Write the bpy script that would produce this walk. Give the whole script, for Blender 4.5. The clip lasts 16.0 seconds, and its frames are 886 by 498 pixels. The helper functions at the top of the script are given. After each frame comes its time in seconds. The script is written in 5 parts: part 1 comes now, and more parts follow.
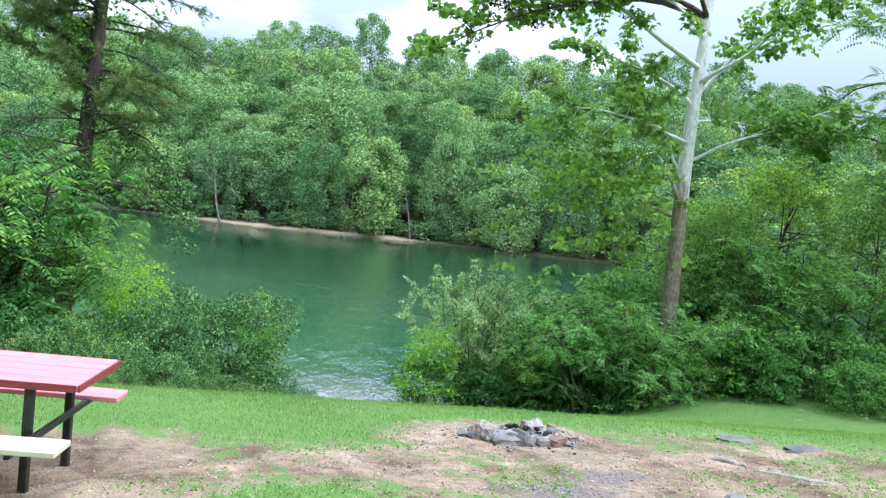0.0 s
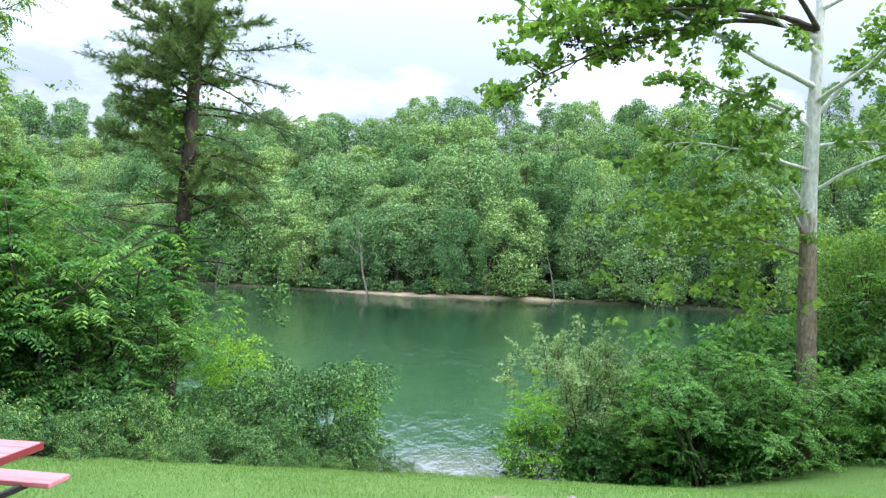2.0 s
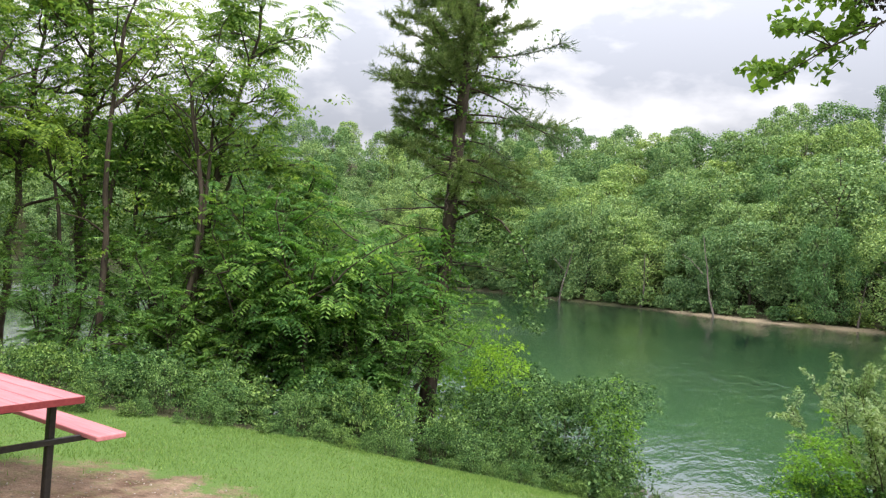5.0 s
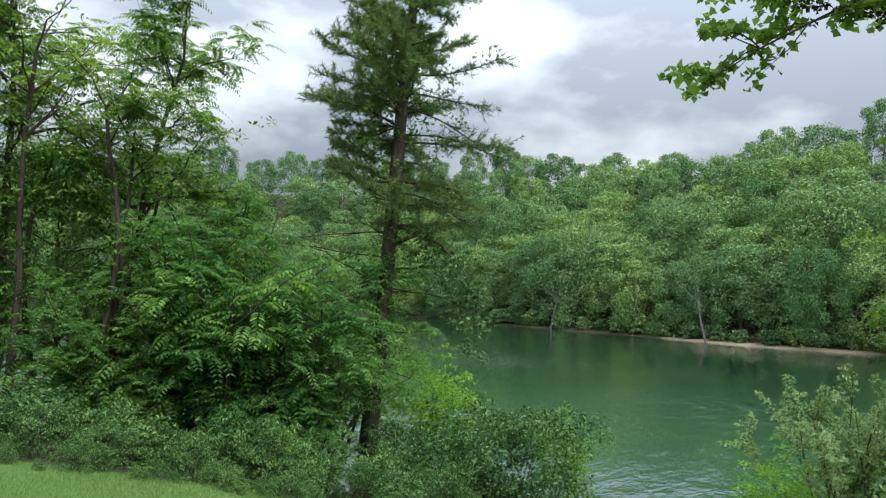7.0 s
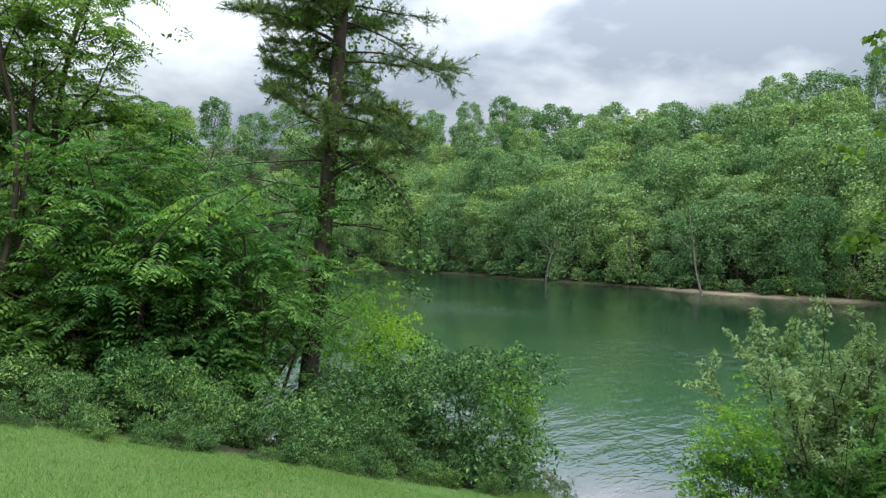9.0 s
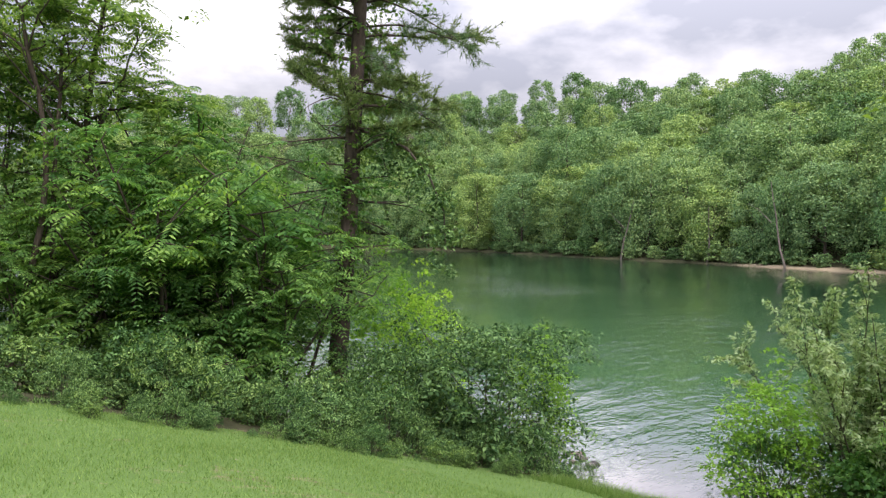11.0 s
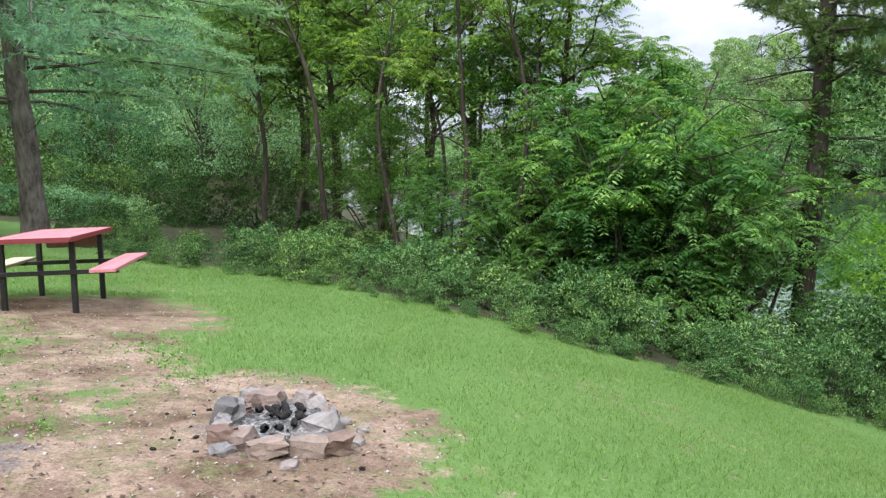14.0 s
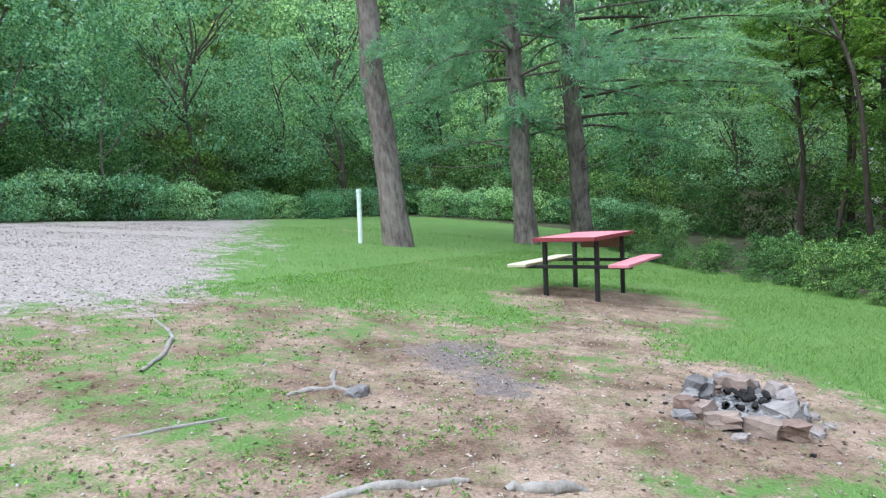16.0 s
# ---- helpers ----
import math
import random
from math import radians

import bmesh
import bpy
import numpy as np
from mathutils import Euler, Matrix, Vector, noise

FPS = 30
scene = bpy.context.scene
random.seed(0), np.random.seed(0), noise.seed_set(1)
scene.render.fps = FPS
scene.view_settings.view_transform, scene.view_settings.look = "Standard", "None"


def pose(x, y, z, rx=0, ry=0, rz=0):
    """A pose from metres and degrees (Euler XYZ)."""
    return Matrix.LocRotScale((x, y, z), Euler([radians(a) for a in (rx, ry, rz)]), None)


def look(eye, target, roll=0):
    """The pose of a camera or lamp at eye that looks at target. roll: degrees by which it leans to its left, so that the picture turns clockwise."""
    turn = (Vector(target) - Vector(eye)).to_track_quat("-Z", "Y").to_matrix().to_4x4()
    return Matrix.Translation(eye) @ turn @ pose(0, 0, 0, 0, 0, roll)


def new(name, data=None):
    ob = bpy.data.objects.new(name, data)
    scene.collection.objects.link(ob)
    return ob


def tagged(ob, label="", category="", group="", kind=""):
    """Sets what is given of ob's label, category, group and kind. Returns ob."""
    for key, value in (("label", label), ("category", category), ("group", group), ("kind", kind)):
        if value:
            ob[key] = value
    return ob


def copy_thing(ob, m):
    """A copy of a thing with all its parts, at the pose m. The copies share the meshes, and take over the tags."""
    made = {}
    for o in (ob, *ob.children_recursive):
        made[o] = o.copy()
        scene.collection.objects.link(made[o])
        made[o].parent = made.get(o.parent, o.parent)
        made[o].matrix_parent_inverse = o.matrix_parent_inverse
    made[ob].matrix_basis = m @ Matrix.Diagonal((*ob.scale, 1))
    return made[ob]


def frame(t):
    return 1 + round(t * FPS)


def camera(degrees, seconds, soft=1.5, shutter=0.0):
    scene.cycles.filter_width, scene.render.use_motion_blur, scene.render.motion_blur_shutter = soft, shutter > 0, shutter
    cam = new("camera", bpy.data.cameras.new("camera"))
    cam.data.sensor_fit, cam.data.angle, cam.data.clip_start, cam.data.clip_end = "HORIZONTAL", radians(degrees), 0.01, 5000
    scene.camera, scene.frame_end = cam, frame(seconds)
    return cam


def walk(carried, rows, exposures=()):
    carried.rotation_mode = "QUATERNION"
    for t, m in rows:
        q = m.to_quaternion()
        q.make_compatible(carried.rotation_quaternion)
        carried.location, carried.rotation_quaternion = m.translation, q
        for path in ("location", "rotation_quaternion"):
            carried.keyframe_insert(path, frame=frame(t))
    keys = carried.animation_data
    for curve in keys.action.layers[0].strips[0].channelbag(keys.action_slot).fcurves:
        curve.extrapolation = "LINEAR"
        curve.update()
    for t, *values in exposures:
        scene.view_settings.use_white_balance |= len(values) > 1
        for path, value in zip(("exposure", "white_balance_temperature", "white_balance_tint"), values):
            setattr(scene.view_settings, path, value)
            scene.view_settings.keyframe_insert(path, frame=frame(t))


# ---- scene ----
cam = camera(61.1, 16.0, soft=1.3)
PATH = [
    (0, (1.819, -5.345, 2.183), (1.998, -3.356, 2.069), 6.2),
    (0.5, (2.156, -5.113, 2.157), (2.141, -3.116, 2.049), 5.8),
    (1, (2.521, -4.937, 2.139), (2.368, -2.944, 2.075), 4.3),
    (1.5, (2.92, -4.742, 2.16), (2.645, -2.762, 2.111), 3.9),
    (2, (3.336, -4.472, 2.154), (3.098, -2.487, 2.178), 2.1),
    (2.5, (3.672, -4.229, 2.102), (3.388, -2.249, 2.104), 3.2),
    (3, (3.978, -3.971, 2.068), (3.527, -2.024, 2.152), 0.4),
    (3.5, (4.324, -3.663, 2.032), (3.72, -1.757, 2.078), 1.8),
    (4, (4.633, -3.368, 1.978), (3.989, -1.475, 2.004), 4.9),
    (4.5, (4.872, -3.038, 1.976), (3.956, -1.26, 1.99), 4.2),
    (4.7, (5.022, -2.934, 1.975), (3.947, -1.248, 1.966), 4.6),
    (6.8, (5.964, -1.649, 1.990), (4.798, -0.032, 2.149), 3.6),
    (7, (5.936, -1.330, 1.913), (4.826, 0.330, 2.025), 2.6),
    (7.5, (5.793, -0.603, 1.748), (4.708, 1.076, 1.786), 1.6),
    (8, (5.942, -0.333, 1.643), (4.958, 1.405, 1.742), 1.4),
    (8.5, (5.959, 0.246, 1.536), (4.937, 1.965, 1.559), 1.6),
    (8.7, (6.02, 0.43, 1.51), (4.956, 2.123, 1.52), 2.0),
    (10.8, (6.771, 1.507, 1.353), (5.526, 3.071, 1.288), 0.6),
    (11, (6.818, 1.626, 1.352), (5.54, 3.163, 1.294), 0.7),
    (11.5, (7.063, 1.772, 1.332), (5.634, 3.17, 1.278), 1.3),
    (12, (7.232, 2.053, 1.347), (5.674, 3.302, 1.242), 0.9),
    (12.5, (7.359, 2.227, 1.316), (5.767, 3.43, 1.188), 1.1),
    (13, (7.61, 2.458, 1.277), (5.915, 3.51, 1.134), 0.8),
    (13.5, (7.813, 2.502, 1.286), (5.991, 3.313, 1.135), -0.7),
    (14, (8.034, 2.534, 1.266), (6.083, 2.931, 1.081), -1.3),
    (14.1, (8.034, 2.537, 1.265), (6.064, 2.829, 1.074), -1.4),
    (14.5, (8.215, 2.672, 1.217), (6.23, 2.526, 1.027), -1.5),
    (14.7, (8.306, 2.703, 1.216), (6.345, 2.36, 1.031), -1.8),
    (15, (8.377, 2.775, 1.209), (6.482, 2.156, 1.046), -2.8),
    (15.5, (8.587, 2.863, 1.191), (6.773, 2.04, 1.005), -2.7),
    (16, (8.671, 3.017, 1.182), (6.913, 2.07, 1.074), -2.1),
]
EXPOSURES = [(0, 1.52, 5650, 6), (2.5, 1.50, 6100, 8), (3.2, 1.45, 6400, 10), (4.0, 1.25, 7000, 20), (4.7, 1.2, 7000, 16), (7.0, 0.68, 6300, 6), (8.7, 0.72, 6300, 6),
             (11.0, 1.05, 6800, 20), (13.5, 1.12, 7000, 26), (14.0, 1.2, 6250, 12), (15.0, 1.14, 5700, 8), (16, 1.14, 5650, 8)]
walk(cam, [(t, look(eye, target, roll)) for t, eye, target, roll in PATH], EXPOSURES)

# ---------------------------------------------------------------- sky and sun
WATER = -3.1
PIT = (3.58, 2.42)
SUN_EL, SUN_AZ = radians(56), radians(112)
world = bpy.data.worlds.new("sky")
scene.world = world
world.use_nodes = True
wt = world.node_tree
wt.nodes.clear()
w_out = wt.nodes.new("ShaderNodeOutputWorld")
w_bg = wt.nodes.new("ShaderNodeBackground")
w_sky = wt.nodes.new("ShaderNodeTexSky")
w_sky.sky_type = "NISHITA"
w_sky.sun_disc = False
w_sky.sun_elevation, w_sky.sun_rotation = SUN_EL, SUN_AZ
w_co = wt.nodes.new("ShaderNodeTexCoord")
w_map = wt.nodes.new("ShaderNodeMapping")
w_map.inputs["Scale"].default_value = (1.0, 1.0, 2.2)
w_map.inputs["Location"].default_value = (0.35, 0.1, 0.2)
w_noise = wt.nodes.new("ShaderNodeTexNoise")
w_noise.inputs["Scale"].default_value = 3.1
w_noise.inputs["Detail"].default_value = 7
w_noise.inputs["Roughness"].default_value = 0.52
w_ramp = wt.nodes.new("ShaderNodeValToRGB")
w_ramp.color_ramp.elements[0].position, w_ramp.color_ramp.elements[0].color = 0.48, (0.225, 0.245, 0.285, 1)
w_ramp.color_ramp.elements[1].position, w_ramp.color_ramp.elements[1].color = 0.71, (0.60, 0.615, 0.64, 1)
w_scale = wt.nodes.new("ShaderNodeMix")
w_scale.data_type, w_scale.blend_type = "RGBA", "MULTIPLY"
w_scale.inputs["Factor"].default_value = 1.0
w_scale.inputs[7].default_value = (0.10, 0.10, 0.10, 1)
w_mix = wt.nodes.new("ShaderNodeMix")
w_mix.data_type = "RGBA"
w_mix.inputs["Factor"].default_value = 0.93
for a, b in ((w_co.outputs["Generated"], w_map.inputs["Vector"]), (w_map.outputs["Vector"], w_noise.inputs["Vector"]),
             (w_noise.outputs["Fac"], w_ramp.inputs["Fac"]), (w_sky.outputs["Color"], w_scale.inputs[6]),
             (w_scale.outputs[2], w_mix.inputs[6]), (w_ramp.outputs["Color"], w_mix.inputs[7]),
             (w_mix.outputs[2], w_bg.inputs["Color"]), (w_bg.outputs["Background"], w_out.inputs["Surface"])):
    wt.links.new(a, b)
w_sep = wt.nodes.new("ShaderNodeSeparateXYZ")
w_rise = wt.nodes.new("ShaderNodeMapRange")
w_rise.inputs["From Min"].default_value, w_rise.inputs["From Max"].default_value = 0.16, 1.0
w_rise.inputs["To Min"].default_value, w_rise.inputs["To Max"].default_value = 1.0, 4.6
wt.links.new(w_co.outputs["Generated"], w_sep.inputs["Vector"])
wt.links.new(w_sep.outputs["Z"], w_rise.inputs["Value"])
wt.links.new(w_rise.outputs["Result"], w_bg.inputs["Strength"])

sun = new("sun", bpy.data.lights.new("sun", "SUN"))
sun.data.energy, sun.data.angle, sun.data.color = 1.5, radians(45), (1.0, 0.95, 0.86)
sun.matrix_world = look((math.sin(SUN_AZ) * math.cos(SUN_EL) * 50, math.cos(SUN_AZ) * math.cos(SUN_EL) * 50, math.sin(SUN_EL) * 50), (0, 0, 0))

# ---------------------------------------------------------------- materials
def material(name):
    m = bpy.data.materials.new(name)
    m.use_nodes = True
    m.node_tree.nodes.clear()
    return m, m.node_tree


def node(nt, kind, **values):
    n = nt.nodes.new(kind)
    for key, value in values.items():
        n.inputs[key.replace("_", " ")].default_value = value
    return n


def ramp(nt, fac, stops):
    r = nt.nodes.new("ShaderNodeValToRGB")
    els = r.color_ramp.elements
    while len(els) < len(stops):
        els.new(0.5)
    for el, (at, col) in zip(els, stops):
        el.position, el.color = at, (*col, 1)
    nt.links.new(fac, r.inputs["Fac"])
    return r.outputs["Color"]


def blend(nt, fac, a, b, how="MIX"):
    m = nt.nodes.new("ShaderNodeMix")
    m.data_type, m.blend_type = "RGBA", how
    for socket, value in ((m.inputs["Factor"], fac), (m.inputs[6], a), (m.inputs[7], b)):
        if isinstance(value, (int, float)):
            socket.default_value = value
        elif isinstance(value, tuple):
            socket.default_value = (*value, 1)
        else:
            nt.links.new(value, socket)
    return m.outputs[2]


def tex(nt, scale, detail=4, rough=0.55, stretch=(1, 1, 1)):
    co = nt.nodes.new("ShaderNodeTexCoord")
    mp = nt.nodes.new("ShaderNodeMapping")
    mp.inputs["Scale"].default_value = stretch
    n = node(nt, "ShaderNodeTexNoise", Scale=scale, Detail=detail, Roughness=rough)
    nt.links.new(co.outputs["Object"], mp.inputs["Vector"])
    nt.links.new(mp.outputs["Vector"], n.inputs["Vector"])
    return n.outputs["Fac"]


def surface(nt, color, rough=0.7, height=None, bump=0.3, dist=0.02, metal=0.0, spec=0.4):
    out = nt.nodes.new("ShaderNodeOutputMaterial")
    p = node(nt, "ShaderNodeBsdfPrincipled", Roughness=rough, Metallic=metal)
    p.inputs["Specular IOR Level"].default_value = spec
    if isinstance(color, tuple):
        p.inputs["Base Color"].default_value = (*color, 1)
    else:
        nt.links.new(color, p.inputs["Base Color"])
    if height is not None:
        b = node(nt, "ShaderNodeBump", Strength=bump, Distance=dist)
        nt.links.new(height, b.inputs["Height"])
        nt.links.new(b.outputs["Normal"], p.inputs["Normal"])
    nt.links.new(p.outputs["BSDF"], out.inputs["Surface"])
    return p


def leaf_material(name, dark, mid, light, through_light=0.35, gloss=0.55):
    """Foliage: the colour varies leaf by leaf and plant by plant, and light passes through."""
    m, nt = material(name)
    geo = nt.nodes.new("ShaderNodeNewGeometry")
    info = nt.nodes.new("ShaderNodeObjectInfo")
    col = ramp(nt, geo.outputs["Random Per Island"], [(0.0, dark), (0.5, mid), (1.0, light)])
    tint = ramp(nt, info.outputs["Random"], [(0.0, (0.55, 0.68, 0.58)), (0.35, (0.88, 0.92, 0.90)), (0.7, (1.08, 1.05, 0.95)), (1.0, (1.26, 1.15, 0.85))])
    col = blend(nt, 1.0, col, tint, "MULTIPLY")
    p = node(nt, "ShaderNodeBsdfPrincipled", Roughness=gloss)
    p.inputs["Specular IOR Level"].default_value = 0.10
    tr = nt.nodes.new("ShaderNodeBsdfTranslucent")
    warm = blend(nt, 1.0, col, (1.25, 1.25, 0.60), "MULTIPLY")
    mix = nt.nodes.new("ShaderNodeMixShader")
    mix.inputs["Fac"].default_value = through_light
    out = nt.nodes.new("ShaderNodeOutputMaterial")
    nt.links.new(col, p.inputs["Base Color"])
    nt.links.new(warm, tr.inputs["Color"])
    nt.links.new(p.outputs["BSDF"], mix.inputs[1])
    nt.links.new(tr.outputs["BSDF"], mix.inputs[2])
    nt.links.new(mix.outputs["Shader"], out.inputs["Surface"])
    return m


LEAF_FAR = leaf_material("far_leaves", (0.070, 0.145, 0.070), (0.190, 0.325, 0.148), (0.390, 0.540, 0.255), 0.26)
LEAF_WOOD = leaf_material("wood_leaves", (0.070, 0.155, 0.098), (0.215, 0.410, 0.262), (0.480, 0.700, 0.490), 0.45)
LEAF_SHRUB = leaf_material("shrub_leaves", (0.030, 0.074, 0.030), (0.080, 0.165, 0.060), (0.270, 0.430, 0.165), 0.30)
LEAF_BRIGHT = leaf_material("bright_leaves", (0.165, 0.330, 0.045), (0.275, 0.496, 0.078), (0.396, 0.600, 0.112), 0.45)
LEAF_SUMAC = leaf_material("pinnate_leaves", (0.060, 0.150, 0.050), (0.130, 0.275, 0.085), (0.260, 0.455, 0.150), 0.5)
LEAF_ASH = leaf_material("airy_leaves", (0.060, 0.135, 0.042), (0.145, 0.265, 0.078), (0.285, 0.430, 0.135), 0.55)
LEAF_SYC = leaf_material("sycamore_leaves", (0.080, 0.168, 0.048), (0.142, 0.262, 0.072), (0.225, 0.375, 0.108), 0.42)
LEAF_WILLOW = leaf_material("willow_leaves", (0.20, 0.30, 0.14), (0.36, 0.48, 0.24), (0.56, 0.66, 0.42), 0.4)
NEEDLE = leaf_material("pine_needles", (0.065, 0.120, 0.060), (0.120, 0.195, 0.098), (0.200, 0.285, 0.150), 0.3)
NEEDLE_SOFT = leaf_material("soft_pine_needles", (0.130, 0.260, 0.175), (0.220, 0.400, 0.265), (0.340, 0.540, 0.370), 0.35)
LEAF_DRY = leaf_material("dry_leaves", (0.020, 0.015, 0.012), (0.045, 0.034, 0.028), (0.08, 0.06, 0.05), 0.1)
GRASS = leaf_material("grass_blades", (0.095, 0.185, 0.055), (0.155, 0.268, 0.085), (0.255, 0.370, 0.140), 0.4)


def bark_material(name, dark, light, scale=14.0, stretch=(1, 1, 0.22), bump=0.9):
    m, nt = material(name)
    h = tex(nt, scale, 6, 0.65, stretch)
    big = tex(nt, 2.0, 3)
    col = ramp(nt, h, [(0.32, dark), (0.68, light)])
    col = blend(nt, 0.35, col, ramp(nt, big, [(0.35, dark), (0.7, light)]))
    surface(nt, col, 0.9, h, bump, 0.04, spec=0.15)
    return m


BARK = bark_material("bark", (0.040, 0.032, 0.026), (0.13, 0.105, 0.085))
BARK_PINE = bark_material("pine_bark", (0.050, 0.040, 0.034), (0.31, 0.265, 0.235), 13.0, (1, 1, 0.3), 1.0)
BARK_RED = bark_material("lake_pine_bark", (0.024, 0.019, 0.016), (0.125, 0.098, 0.082), 11.0)
STEM = bark_material("green_stems", (0.045, 0.050, 0.028), (0.12, 0.12, 0.07))
DRIFT = bark_material("weathered_wood", (0.17, 0.15, 0.13), (0.38, 0.345, 0.305), 10.0)
CHAR = bark_material("charred_wood", (0.008, 0.008, 0.008), (0.05, 0.045, 0.042), 18.0)

BARK_SYC, nt = material("sycamore_bark")
sep = nt.nodes.new("ShaderNodeSeparateXYZ")
co = nt.nodes.new("ShaderNodeTexCoord")
nt.links.new(co.outputs["Object"], sep.inputs["Vector"])
patch = tex(nt, 3.2, 5, 0.6, (1, 1, 0.45))
fine = tex(nt, 16, 5, 0.6, (1, 1, 0.4))
rise = node(nt, "ShaderNodeMapRange")
rise.inputs["From Min"].default_value, rise.inputs["From Max"].default_value = 5.6, 9.4
nt.links.new(sep.outputs["Z"], rise.inputs["Value"])
add = nt.nodes.new("ShaderNodeMath")
add.operation = "ADD"
nt.links.new(rise.outputs["Result"], add.inputs[0])
nt.links.new(patch, add.inputs[1])
pale = ramp(nt, add.outputs["Value"], [(0.62, (0, 0, 0)), (0.80, (1, 1, 1))])
brown = ramp(nt, fine, [(0.3, (0.10, 0.075, 0.055)), (0.7, (0.30, 0.235, 0.18))])
white = ramp(nt, fine, [(0.3, (0.42, 0.42, 0.38)), (0.65, (0.70, 0.70, 0.66))])
surface(nt, blend(nt, pale, brown, white), 0.8, fine, 0.5, 0.02, spec=0.2)

# ground: soil under grass, trodden dirt, gravel and lake sand, by the masks that the mesh carries
GROUND, nt = material("ground")
n_big, n_mid, n_fine = tex(nt, 0.55, 4), tex(nt, 3.6, 8, 0.72), tex(nt, 60.0, 5, 0.7)
co = nt.nodes.new("ShaderNodeTexCoord")
vor = node(nt, "ShaderNodeTexVoronoi", Scale=42.0)
nt.links.new(co.outputs["Object"], vor.inputs["Vector"])
turf = blend(nt, 0.5, ramp(nt, n_mid, [(0.3, (0.070, 0.140, 0.038)), (0.7, (0.120, 0.215, 0.060))]),
             ramp(nt, n_big, [(0.3, (0.075, 0.160, 0.040)), (0.7, (0.150, 0.235, 0.070))]))
turf = blend(nt, 0.35, turf, ramp(nt, n_fine, [(0.3, (0.05, 0.10, 0.02)), (0.7, (0.20, 0.31, 0.08))]))
dirt = blend(nt, 0.5, ramp(nt, n_mid, [(0.25, (0.085, 0.055, 0.038)), (0.75, (0.33, 0.250, 0.190))]),
             ramp(nt, n_fine, [(0.3, (0.09, 0.063, 0.046)), (0.7, (0.35, 0.275, 0.220))]))
dirt = blend(nt, 1.0, dirt, ramp(nt, tex(nt, 1.3, 5, 0.6), [(0.36, (0.50, 0.42, 0.38)), (0.5, (0.95, 0.90, 0.87)), (0.64, (1.30, 1.28, 1.26))]), "MULTIPLY")
dirt = blend(nt, 1.0, dirt, ramp(nt, tex(nt, 9.0, 8, 0.8), [(0.34, (0.62, 0.57, 0.54)), (0.50, (1.14, 1.12, 1.10)), (0.68, (1.46, 1.44, 1.42))]), "MULTIPLY")
moss = ramp(nt, n_fine, [(0.3, (0.09, 0.10, 0.035)), (0.7, (0.24, 0.245, 0.115))])
dirt = blend(nt, ramp(nt, tex(nt, 5.5, 8, 0.75), [(0.50, (0, 0, 0)), (0.62, (0.6, 0.6, 0.6))]), dirt, moss)
stones = ramp(nt, vor.outputs["Color"], [(0.1, (0.15, 0.125, 0.11)), (0.9, (0.41, 0.355, 0.325))])
stones = blend(nt, 0.4, stones, ramp(nt, n_mid, [(0.3, (0.24, 0.205, 0.18)), (0.7, (0.42, 0.37, 0.335))]))
sand = ramp(nt, n_mid, [(0.3, (0.30, 0.24, 0.16)), (0.7, (0.48, 0.40, 0.28))])
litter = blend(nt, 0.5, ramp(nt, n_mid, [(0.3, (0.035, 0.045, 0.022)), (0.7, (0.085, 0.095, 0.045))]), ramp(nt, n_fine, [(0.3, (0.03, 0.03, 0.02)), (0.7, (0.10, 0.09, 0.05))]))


def mask(name):
    a = nt.nodes.new("ShaderNodeAttribute")
    a.attribute_name = name
    m1 = nt.nodes.new("ShaderNodeMath")
    m1.operation = "MULTIPLY_ADD"
    nt.links.new(n_mid, m1.inputs[0])
    m1.inputs[1].default_value = 1.0
    half = nt.nodes.new("ShaderNodeMath")
    half.operation = "MULTIPLY"
    half.inputs[1].default_value = 0.42
    nt.links.new(a.outputs["Fac"], half.inputs[0])
    nt.links.new(half.outputs["Value"], m1.inputs[2])
    return ramp(nt, m1.outputs["Value"], [(0.66, (0, 0, 0)), (0.80, (1, 1, 1))])


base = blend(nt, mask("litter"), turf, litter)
base = blend(nt, mask("dirt"), base, dirt)
base = blend(nt, mask("gravel"), base, stones)
soot = blend(nt, 0.5, ramp(nt, n_fine, [(0.3, (0.06, 0.047, 0.043)), (0.7, (0.23, 0.19, 0.172))]), ramp(nt, vor.outputs["Color"], [(0.1, (0.08, 0.063, 0.057)), (0.9, (0.27, 0.225, 0.205))]))
base = blend(nt, mask("soot"), base, soot)
base = blend(nt, mask("sand"), base, sand)
hsum = nt.nodes.new("ShaderNodeMath")
hsum.operation = "ADD"
nt.links.new(n_fine, hsum.inputs[0])
nt.links.new(vor.outputs["Distance"], hsum.inputs[1])
surface(nt, base, 0.95, hsum.outputs["Value"], 0.6, 0.02, spec=0.15)

LAKE, nt = material("lake_water")
co = nt.nodes.new("ShaderNodeTexCoord")
mp = nt.nodes.new("ShaderNodeMapping")
mp.inputs["Rotation"].default_value = (0, 0, radians(35))
mp.inputs["Scale"].default_value = (1.0, 0.42, 1.0)
nt.links.new(co.outputs["Object"], mp.inputs["Vector"])
wa = node(nt, "ShaderNodeTexNoise", Scale=1.7, Detail=4.0, Roughness=0.62)
wb = node(nt, "ShaderNodeTexNoise", Scale=0.05, Detail=2.0)
nt.links.new(mp.outputs["Vector"], wa.inputs["Vector"])
nt.links.new(co.outputs["Object"], wb.inputs["Vector"])
amp = node(nt, "ShaderNodeMapRange")
amp.inputs["From Min"].default_value, amp.inputs["From Max"].default_value = 0.38, 0.62
